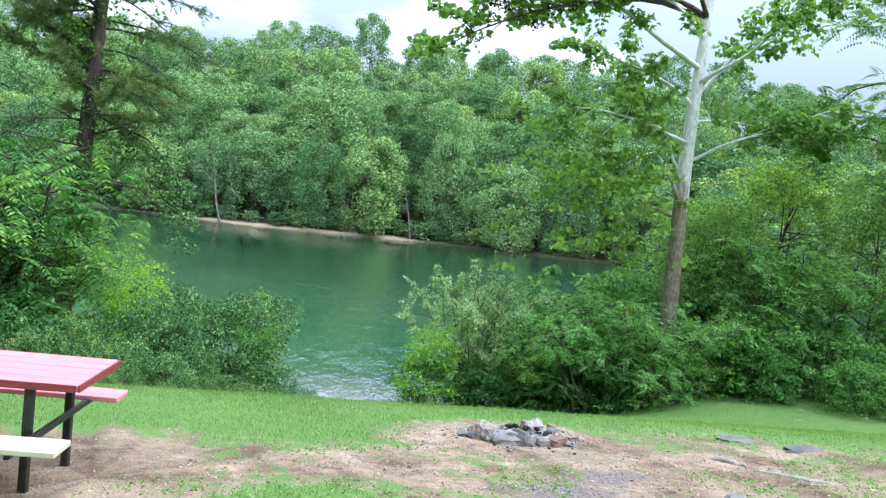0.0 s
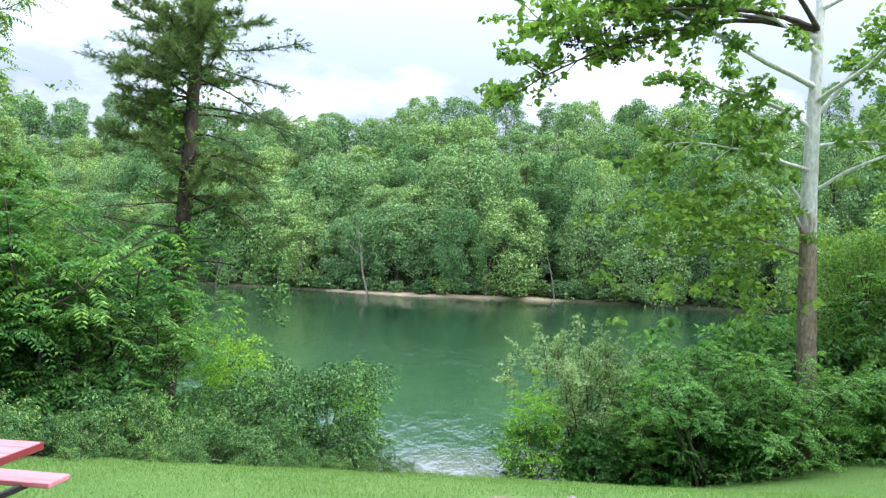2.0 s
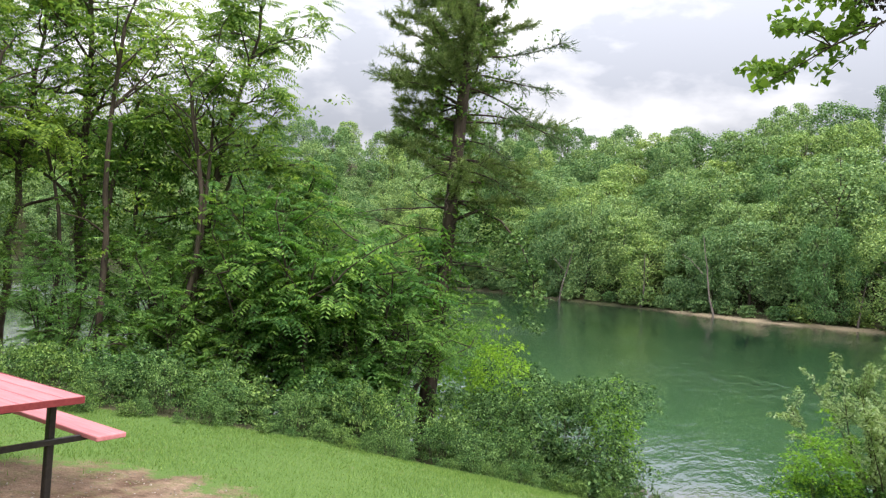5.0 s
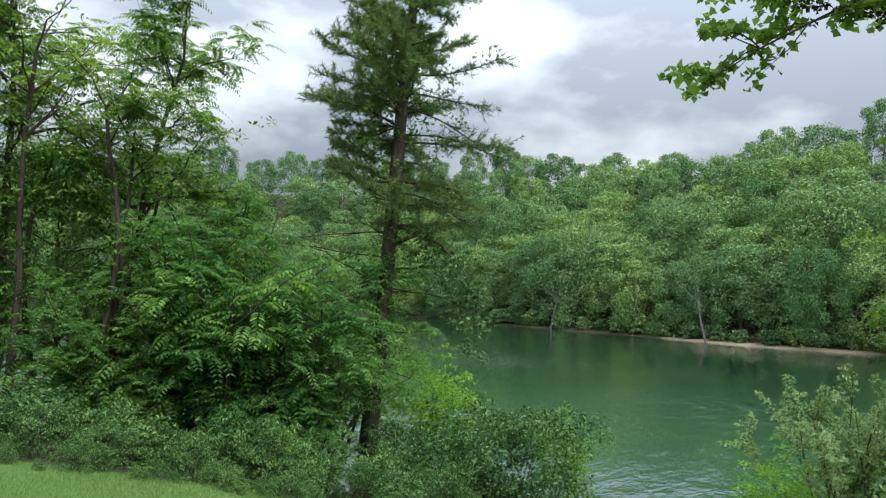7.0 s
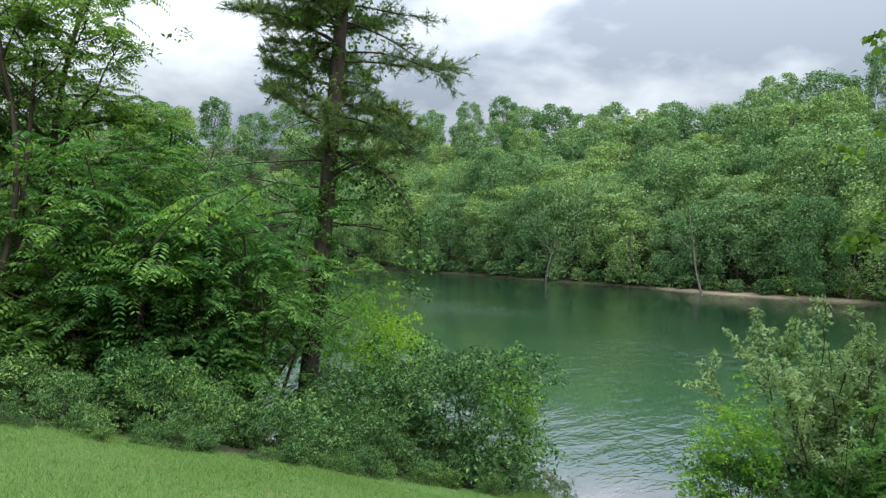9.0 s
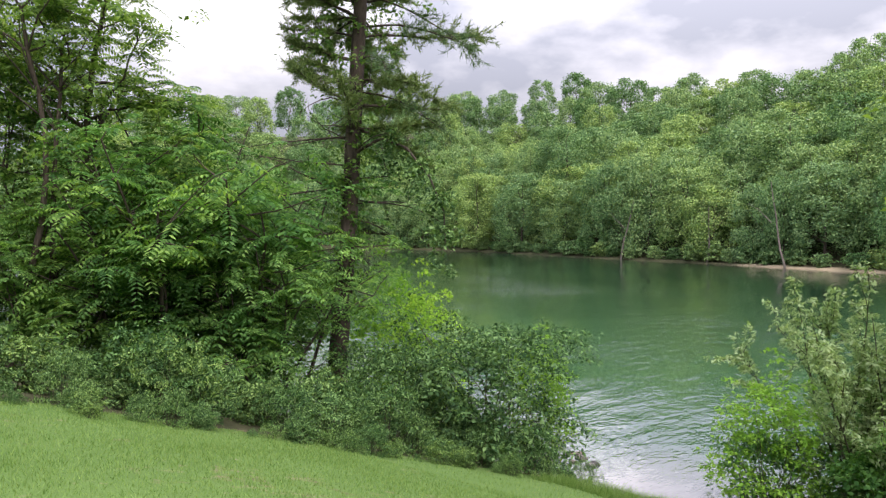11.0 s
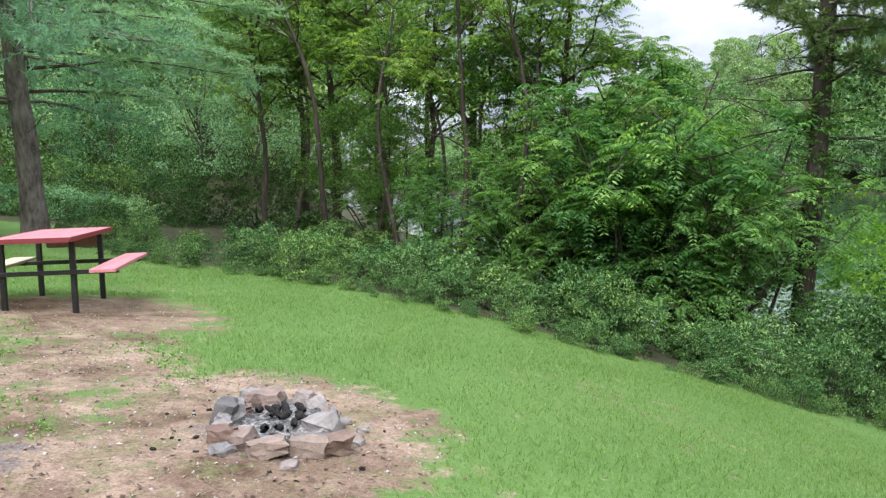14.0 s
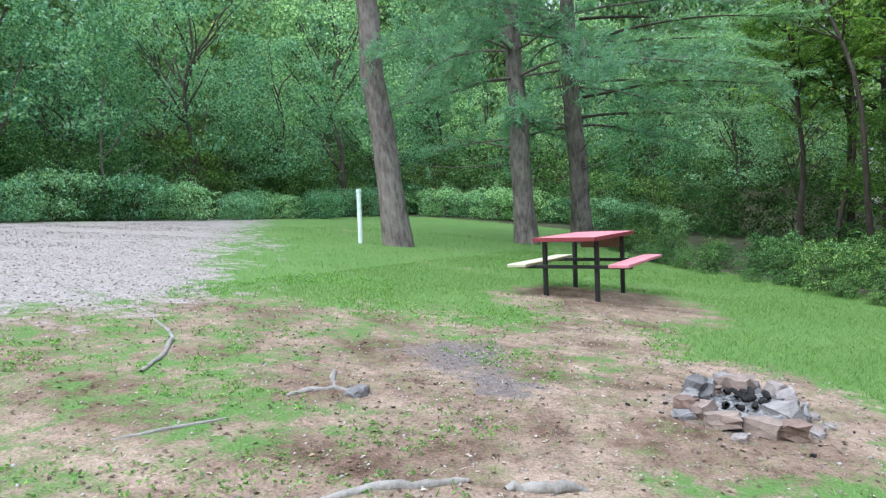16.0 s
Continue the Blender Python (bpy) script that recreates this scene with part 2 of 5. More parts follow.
amp.inputs["To Min"].default_value, amp.inputs["To Max"].default_value = 0.16, 0.95
nt.links.new(wb.outputs["Fac"], amp.inputs["Value"])
wp = surface(nt, (0.018, 0.080, 0.046), 0.03, wa.outputs["Fac"], 0.36, 0.12, spec=0.5)
# sky reflection near the bank, painted as a pale base colour
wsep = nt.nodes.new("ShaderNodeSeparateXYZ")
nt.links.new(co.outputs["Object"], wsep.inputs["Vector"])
wglare = node(nt, "ShaderNodeMapRange")
wglare.inputs["From Min"].default_value, wglare.inputs["From Max"].default_value = 16.6, 13.8
nt.links.new(wsep.outputs["Y"], wglare.inputs["Value"])
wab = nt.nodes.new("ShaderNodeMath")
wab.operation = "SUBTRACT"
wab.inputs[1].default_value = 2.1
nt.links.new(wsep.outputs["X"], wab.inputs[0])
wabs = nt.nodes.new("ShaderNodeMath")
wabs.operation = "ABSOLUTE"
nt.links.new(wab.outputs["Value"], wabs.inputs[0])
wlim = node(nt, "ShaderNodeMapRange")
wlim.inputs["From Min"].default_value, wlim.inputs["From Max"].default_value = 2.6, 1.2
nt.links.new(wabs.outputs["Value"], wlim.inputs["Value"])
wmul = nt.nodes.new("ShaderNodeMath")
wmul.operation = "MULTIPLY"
nt.links.new(wglare.outputs["Result"], wmul.inputs[0])
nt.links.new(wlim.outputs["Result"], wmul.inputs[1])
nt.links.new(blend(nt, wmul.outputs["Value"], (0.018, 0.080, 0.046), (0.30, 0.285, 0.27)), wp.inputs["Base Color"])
wp.inputs["IOR"].default_value = 1.9
wp.inputs["Coat Weight"].default_value, wp.inputs["Coat IOR"].default_value, wp.inputs["Coat Roughness"].default_value = 1.0, 1.6, 0.03
bmp = [n for n in nt.nodes if n.bl_idname == "ShaderNodeBump"][0]
nt.links.new(amp.outputs["Result"], bmp.inputs["Strength"])
nt.links.new(bmp.outputs["Normal"], wp.inputs["Coat Normal"])


def painted(name, dark, light, rough=0.55):
    m, nt = material(name)
    a, b = tex(nt, 3.0, 5, 0.6, (0.35, 3.0, 3.0)), tex(nt, 40.0, 4, 0.6, (0.1, 1, 1))
    col = blend(nt, 0.5, ramp(nt, a, [(0.3, dark), (0.7, light)]), ramp(nt, b, [(0.3, dark), (0.7, light)]))
    surface(nt, col, rough, b, 0.35, 0.004)
    return m


RED = painted("faded_red_paint", (0.46, 0.135, 0.155), (0.64, 0.270, 0.300))
RED_SIDE = painted("dark_red_edge", (0.16, 0.022, 0.028), (0.26, 0.045, 0.05))
BARE = painted("bare_grey_board", (0.40, 0.36, 0.25), (0.62, 0.57, 0.41), 0.8)
BROWN = painted("bare_brown_board", (0.22, 0.13, 0.09), (0.36, 0.23, 0.17), 0.8)
STEEL, nt = material("black_steel")
surface(nt, ramp(nt, tex(nt, 25, 4), [(0.35, (0.010, 0.010, 0.011)), (0.75, (0.035, 0.030, 0.028))]), 0.45, tex(nt, 60, 3), 0.15, 0.003)
PVC, nt = material("white_plastic_pipe")
surface(nt, ramp(nt, tex(nt, 7, 4), [(0.3, (0.60, 0.68, 0.62)), (0.7, (0.80, 0.84, 0.80))]), 0.5, tex(nt, 30, 3), 0.1, 0.002)


def stone_material(name, a, b, c):
    m, nt = material(name)
    info = nt.nodes.new("ShaderNodeObjectInfo")
    h1, h2 = tex(nt, 7, 6, 0.65), tex(nt, 30, 5, 0.7)
    tone = ramp(nt, info.outputs["Random"], [(0.0, a), (0.5, b), (1.0, c)])
    col = blend(nt, 1.0, tone, ramp(nt, h1, [(0.3, (0.55, 0.53, 0.52)), (0.7, (1.25, 1.22, 1.2))]), "MULTIPLY")
    surface(nt, col, 0.9, h2, 0.7, 0.02, spec=0.2)
    return m


STONE = stone_material("fire_ring_stone", (0.085, 0.08, 0.082), (0.31, 0.30, 0.295), (0.27, 0.20, 0.165))
ASH, nt = material("ash")
surface(nt, ramp(nt, tex(nt, 16, 8, 0.75), [(0.38, (0.02, 0.02, 0.02)), (0.50, (0.12, 0.115, 0.11)), (0.66, (0.42, 0.41, 0.40))]), 0.95, tex(nt, 40, 4), 0.8, 0.02, spec=0.1)

# ---------------------------------------------------------------- mesh helpers
def mesh_of(name, verts, faces):
    """A mesh from arrays: verts (n, 3), faces (m, k), or a list of such pairs."""
    if isinstance(faces, list):
        base, vs, idx, sizes = 0, [], [], []
        for v, f in faces:
            vs.append(v)
            idx.append((f + base).ravel())
            sizes.append(np.full(len(f), f.shape[1]))
            base += len(v)
        verts, idx, sizes = np.concatenate(vs), np.concatenate(idx), np.concatenate(sizes)
    else:
        idx, sizes = faces.ravel(), np.full(len(faces), faces.shape[1])
    me = bpy.data.meshes.new(name)
    me.vertices.add(len(verts))
    me.vertices.foreach_set("co", np.ascontiguousarray(verts, dtype=np.float32).ravel())
    me.loops.add(len(idx))
    me.loops.foreach_set("vertex_index", idx.astype(np.int32))
    me.polygons.add(len(sizes))
    me.polygons.foreach_set("loop_start", np.concatenate([[0], np.cumsum(sizes)[:-1]]).astype(np.int32))
    me.update(calc_edges=True)
    return me


def mesh_part(name, me, mat, parent, label="", smooth=False, kind=""):
    ob = new(name, me)
    if not me.materials:
        me.materials.append(mat)
    if smooth:
        me.polygons.foreach_set("use_smooth", [True] * len(me.polygons))
    ob.parent = parent
    return tagged(ob, label, kind=kind)


def part(name, bm, mat, parent, label="", smooth=False):
    me = bpy.data.meshes.new(name)
    bm.to_mesh(me)
    bm.free()
    return mesh_part(name, me, mat, parent, label, smooth)


def thing(name, label, category, group="", at=(0, 0, 0), rz=0.0):
    ob = new(name)
    ob.empty_display_size = 0.2
    ob.matrix_basis = pose(*at, 0, 0, rz)
    return tagged(ob, label, category, group)


def place(ob, x, y, z, rz=0.0, s=1.0, sz=None, lean=(0, 0)):
    return copy_thing(ob, Matrix.LocRotScale((x, y, z), Euler((radians(lean[0]), radians(lean[1]), radians(rz))), (s, s, sz or s)))


def move(ob, x, y, z, rz=0.0, s=1.0, sz=None, lean=(0, 0)):
    ob.matrix_basis = Matrix.LocRotScale((x, y, z), Euler((radians(lean[0]), radians(lean[1]), radians(rz))), (s, s, sz or s))
    return ob


def unit(v):
    return v / np.maximum(np.linalg.norm(v, axis=-1, keepdims=True), 1e-9)


def tube(path, radii, sides=7, rough=0.0, rng=None):
    """A tapered limb along a path."""
    path, radii = np.asarray(path, float), np.asarray(radii, float)
    ahead = unit(np.gradient(path, axis=0))
    ref = np.where(np.abs(ahead[:, 2:3]) > 0.9, [[1.0, 0, 0]], [[0, 0, 1.0]])
    u = unit(np.cross(ahead, ref))
    v = np.cross(ahead, u)
    a = np.linspace(0, 2 * np.pi, sides, endpoint=False)
    r = radii[:, None] * np.ones(sides)
    if rough and rng is not None:
        r = r * (1 + rough * rng.normal(size=r.shape))
    ring = path[:, None] + r[..., None] * (np.cos(a)[None, :, None] * u[:, None] + np.sin(a)[None, :, None] * v[:, None])
    n = len(path)
    i, j = np.meshgrid(np.arange(n - 1), np.arange(sides), indexing="ij")
    k = (j + 1) % sides
    faces = np.stack([i * sides + j, i * sides + k, (i + 1) * sides + k, (i + 1) * sides + j], -1).reshape(-1, 4)
    return ring.reshape(-1, 3), faces


def bent(start, ahead, length, rng, n=6, wander=0.12, droop=0.0):
    """A path that grows from start and wanders a little."""
    pts, d = [np.asarray(start, float)], unit(np.asarray(ahead, float))
    for _ in range(n - 1):
        d = unit(d + rng.normal(size=3) * wander + np.array([0, 0, -droop]))
        pts.append(pts[-1] + d * length / (n - 1))
    return np.array(pts)


def leaves(centres, ahead, up, length, width, fold=0.18):
    """Folded leaf blades, one four-cornered face each."""
    ahead = unit(ahead)
    side = unit(np.cross(ahead, up))
    nrm = np.cross(side, ahead)
    L, Wd = np.asarray(length)[..., None], np.asarray(width)[..., None]
    a = centres - ahead * L * 0.5
    b = centres + side * Wd * 0.5 + nrm * Wd * fold - ahead * L * 0.08
    c = centres + ahead * L * 0.5 - nrm * L * 0.12
    d = centres - side * Wd * 0.5 + nrm * Wd * fold - ahead * L * 0.08
    v = np.stack([a, b, c, d], 1).reshape(-1, 3)
    return v, np.arange(len(v)).reshape(-1, 4)


def clump(centres, radii, count, size, rng, flat=0.62, slim=0.6, tilt=0.7):
    """Leaves on the upper shells of many small domes."""
    n = len(centres)
    d = unit(rng.normal(size=(n, count, 3)))
    d[..., 2] = np.abs(d[..., 2]) * 1.2 - 0.35
    r = radii[:, None, None] * (0.55 + 0.5 * rng.random((n, count, 1)))
    p = (centres[:, None] + d * r * np.array([1, 1, flat])).reshape(-1, 3)
    out = d.reshape(-1, 3)
    up = unit(out * tilt + np.array([0, 0, 0.7]) + rng.normal(size=out.shape) * 0.35)
    ahead = unit(out * np.array([1, 1, 0.2]) + rng.normal(size=out.shape) * 0.6 + np.array([0, 0, -0.25]))
    s = size * rng.uniform(0.65, 1.3, len(p))
    return leaves(p, ahead, up, s, s * slim)


def fronds(bases, ahead, length, rng, pairs=9, leaflet=0.11, droop=0.5):
    """Pinnate leaves: leaflets in pairs along an arching rib."""
    n = len(bases)
    ahead = unit(ahead)
    k = np.linspace(0.18, 1.0, pairs)
    L = length * rng.uniform(0.7, 1.2, (n, 1, 1))
    line = bases[:, None] + ahead[:, None] * L * k[None, :, None] - np.array([0, 0, 1.0]) * L * droop * (k[None, :, None] ** 2) * rng.uniform(0.5, 1.2, (n, 1, 1))
    along = unit(np.gradient(line, axis=1))
    side = unit(np.cross(along, [0, 0, 1.0]))
    up = np.cross(side, along)
    taper = (1.15 - 0.75 * np.abs(k - 0.4))[None, :] * np.ones((n, 1))
    out = []
    for sgn in (-1, 1):
        way = unit(side * sgn + along * 0.45 - np.array([0, 0, 0.25]))
        ln = leaflet * taper
        c = line + way * (ln * 0.5)[..., None]
        out.append(leaves(c.reshape(-1, 3), way.reshape(-1, 3), up.reshape(-1, 3), ln.ravel(), ln.ravel() * 0.36, 0.1))
    return out


def tufts(bases, ahead, size, rng, count=12, width=0.007, spread=0.75):
    """Sprays of pine needles."""
    n = len(bases)
    d = unit(ahead[:, None] * 0.9 + rng.normal(size=(n, count, 3)) * spread)
    s = size * rng.uniform(0.7, 1.2, (n, count, 1))
    side = unit(np.cross(d, rng.normal(size=(n, count, 3)))) * width
    b = bases[:, None] + ahead[:, None] * rng.uniform(-0.08, 0.02, (n, count, 1))
    v = np.stack([b - side, b + side, b + d * s], 2).reshape(-1, 3)
    return v, np.arange(len(v)).reshape(-1, 3)


def smooth(a, b, v):
    t = np.clip((v - a) / (b - a), 0, 1)
    return t * t * (3 - 2 * t)


# ---------------------------------------------------------------- ground and lake
_Y = np.linspace(-60, 60, 2401)
_S = 0.11 + 0.19 * smooth(2.6, 6.2, _Y)
_S = np.where(_Y < -8, _S * np.clip(1 - (-8 - _Y) / 8, 0.1, 1), _S)
_H = -np.concatenate([[0], np.cumsum((_S[1:] + _S[:-1]) / 2 * np.diff(_Y))])
_H -= np.interp(0, _Y, _H)
SHORE_X = [-400, -150, -110, -86, -60, -41, -31, -17, -10, 5, 12, 30, 58, 90, 130, 400]
SHORE_Y = [30, 60, 105, 115, 108, 103, 102, 97, 96, 99, 98, 93, 78, 60, 35, 0]
HILL_X = [-150, -88, -62, -35, -12, 15, 60, 120]
HILL_K = [0.50, 0.58, 0.49, 0.48, 0.54, 0.55, 0.48, 0.4]


def height(x, y):
    ye = y - 5.0 * smooth(5.5, 12, x) * smooth(8, 15, y)
    near = np.interp(ye, _Y, _H) + 0.02 * np.clip(x, -12, 14)
    # ground raised behind the woods: an added dark backdrop that blocks the sky
    near = near + 0.45 * np.clip(-17.0 - y, 0, 30) + 0.45 * np.clip(-27.0 - x, 0, 30) * smooth(6, 0, y)
    near = np.maximum(near, -6.0)
    s = y - np.interp(x, SHORE_X, SHORE_Y)
    k = np.interp(x, HILL_X, HILL_K)
    far = WATER + np.where(s < 0, s * 0.25, np.minimum(0.12 + 0.12 * np.clip(s, 0, 4), 0.6) + k * np.clip(s - 4, 0, 55))
    return np.maximum(near, np.maximum(far, -6.0))


def axis(lo, hi, step, reach, grow=1.22):
    mid = list(np.arange(lo, hi + 1e-6, step))
    for sgn, edge in ((-1, lo), (1, hi)):
        d, p = step, edge
        while abs(p) < reach:
            d *= grow
            p += sgn * d
            mid.append(p)
    return np.sort(np.array(mid))


gx, gy = axis(-7, 11, 0.11, 1500), np.unique(np.concatenate([axis(-7, 14.5, 0.11, 1500), np.arange(60, 125, 1.5)]))
GX, GY = np.meshgrid(gx, gy, indexing="ij")
GZ = height(GX, GY)
rs = np.random.default_rng(3)
near_area = (np.abs(GX - 2) < 9.5) & (GY > -7) & (GY < 14.5)


def wave(x, y, f, seed):
    r = np.random.default_rng(seed)
    out = 0
    for _ in range(5):
        a, ph = r.uniform(0, 6.28), r.uniform(0, 6.28)
        ff = f * r.uniform(0.6, 1.8)
        out = out + np.sin((x * math.cos(a) + y * math.sin(a)) * ff + ph)
    return out / 5


SOOT = ((3.55, 0.35, 1.0, 0.75), (4.15, 0.95, 0.7, 0.5), (PIT[0] + 0.1, PIT[1], 0.95, 0.75))
BORDER_Y = [-40, -4, -1.5, 0, 2, 3.4, 4.8, 6.1, 7.7, 9.3, 11, 13.2, 15]
BORDER_X = [-17, -15, -8.5, -6.4, -5.2, -4.0, -2.5, -2.0, -1.8, -1.1, -0.4, 0.5, 0.8]


def dirt_mask(x, y):
    n = 0.22 * wave(x, y, 1.6, 5) + 0.12 * wave(x, y, 5, 6)
    def spot(cx, cy, rx, ry):
        return 1 - np.hypot((x - cx) / rx, (y - cy) / ry)
    m = np.maximum.reduce([spot(3.6, 2.3, 1.75, 1.35) * 1.6, spot(-0.2, 0.35, 1.75, 1.7) * 1.3, spot(4.0, 0.5, 3.2, 2.3) * 0.75, spot(1.9, 0.9, 2.2, 1.1) * 0.8, spot(6.0, 1.4, 1.7, 1.5) * 1.0, spot(5.0, 1.5, 2.6, 1.3) * 1.1])
    worn = np.clip(spot(5.6, 0.0, 4.6, 4.2) * 1.7, 0, 0.46)
    return np.clip(0.14 + np.maximum(m * 1.25, worn) + n, 0, 1)


def gravel_mask(x, y):
    line = (y + 8) * (3 + 3.75) - (x + 3.75) * (-2.55 + 8)
    yard = np.clip(0.95 - np.hypot((x - 3.5) / 1.7, (y + 0.1) / 1.0), 0, 1) * 0.3
    d = np.minimum(-line / 8.7, -2.75 - y + 0.12 * wave(x, y, 2, 8))
    return np.maximum(yard, np.clip(0.36 + 0.42 * d + 0.22 * wave(x, y, 3, 9) + 0.2 * wave(x, y, 1.1, 19), 0, 1) * (x < 18) * (y > -12.5))


def soot_mask(x, y):
    """Old fire places: dark cinders trodden into the earth."""
    spots = [1 - np.hypot((x - cx) / rx, (y - cy) / ry) for cx, cy, rx, ry in SOOT]
    return np.clip(np.maximum.reduce(spots) * 1.1 + 0.25 * wave(x, y, 4, 41) - 0.1, 0, 0.85)


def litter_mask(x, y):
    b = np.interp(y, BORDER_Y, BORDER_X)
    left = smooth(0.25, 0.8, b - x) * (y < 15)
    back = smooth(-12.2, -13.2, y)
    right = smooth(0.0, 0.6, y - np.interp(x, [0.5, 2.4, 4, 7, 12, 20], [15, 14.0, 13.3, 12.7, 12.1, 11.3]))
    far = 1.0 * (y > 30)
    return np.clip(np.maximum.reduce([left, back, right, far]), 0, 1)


GZ = GZ + near_area * (0.018 * wave(GX, GY, 2.5, 11) + 0.008 * wave(GX, GY, 9, 12))
ii, jj = np.meshgrid(np.arange(len(gx) - 1), np.arange(len(gy) - 1), indexing="ij")
ny = len(gy)
gf = np.stack([ii * ny + jj, (ii + 1) * ny + jj, (ii + 1) * ny + jj + 1, ii * ny + jj + 1], -1).reshape(-1, 4)
ground_me = mesh_of("ground", np.stack([GX, GY, GZ], -1).reshape(-1, 3), gf)
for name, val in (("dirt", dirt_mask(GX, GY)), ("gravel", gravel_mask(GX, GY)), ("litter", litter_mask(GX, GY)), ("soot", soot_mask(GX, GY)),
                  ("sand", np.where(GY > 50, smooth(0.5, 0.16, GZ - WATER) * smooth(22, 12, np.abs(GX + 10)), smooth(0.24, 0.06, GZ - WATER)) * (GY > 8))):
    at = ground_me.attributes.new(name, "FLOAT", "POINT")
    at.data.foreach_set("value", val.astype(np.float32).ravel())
ground = mesh_part("ground", ground_me, GROUND, None, smooth=True)
tagged(ground, "sloping mown lawn with worn dirt, gravel pad and wooded hills", "ground", kind="structure")

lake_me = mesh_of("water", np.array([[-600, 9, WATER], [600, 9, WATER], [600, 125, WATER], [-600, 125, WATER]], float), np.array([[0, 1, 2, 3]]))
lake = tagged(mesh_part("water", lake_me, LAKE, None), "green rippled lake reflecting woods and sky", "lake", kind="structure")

# ---------------------------------------------------------------- plant builders
def crown_points(n, rx, rz, cz, rng, shell=0.45, lumps=0.25):
    d = unit(rng.normal(size=(n, 3)))
    d[:, 2] = np.where(d[:, 2] < -0.5, -d[:, 2], d[:, 2])
    ph = rng.uniform(0, 6.28, 6)
    lump = 1 + lumps * (np.sin(3 * np.arctan2(d[:, 1], d[:, 0]) + ph[0]) * 0.5 + np.sin(5 * d[:, 2] + ph[1]) * 0.5 + np.sin(4 * d[:, 0] + ph[2]) * 0.4)
    r = (shell + (1 - shell) * rng.random(n) ** 0.5) * lump
    p = d * r[:, None] * np.array([rx, rx, rz])
    return p + np.array([0, 0, cz])


def broadleaf(name, label, group, H, base, R, clumps, per, size, rng, leaf, bark, r0=0.2, clump_r=0.9, slim=0.62, limbs=9, category="tree", lean=0.0, flat=0.62):
    ob = thing(name, label, category, group)
    top = np.array([lean * H, lean * H * 0.4, H * 0.92])
    k = np.linspace(0, 1, 9)[:, None]
    trunk = k * top + np.concatenate([[[0, 0, 0]], rng.normal(size=(8, 3)) * [0.012 * H, 0.012 * H, 0]])
    trunk[0, 2] -= 0.3
    rad = r0 * (1 - 0.88 * k[:, 0] ** 0.8)
    rad[0] *= 1.35
    pieces = [tube(trunk, rad, 8, 0.05, rng)]
    cz, rz = (H + base) / 2, (H - base) / 2
    pts = crown_points(clumps, R, rz, cz, rng) + np.array([lean * H * 0.6, 0, 0])
    for i in range(limbs):
        f = rng.uniform(max(0.2, base / H), 0.85)
        p0 = np.array([np.interp(f, k[:, 0], trunk[:, c]) for c in range(3)])
        goal = pts[rng.integers(len(pts))]
        if goal[2] < p0[2]:
            goal = goal + [0, 0, p0[2] - goal[2] + 0.4]
        path = bent(p0, goal - p0, np.linalg.norm(goal - p0) * 0.95, rng, 6, 0.16)
        pieces.append(tube(path, np.linspace(r0 * (1 - f) * 0.6 + 0.02, 0.012, 6), 5))
    mesh_part("trunk", mesh_of("trunk", None, pieces), bark, ob, smooth=True)
    v, f = clump(pts, clump_r * rng.uniform(0.6, 1.25, len(pts)), per, size, rng, flat, slim=slim)
    mesh_part("crown", mesh_of("crown", v, f), leaf, ob)
    return ob


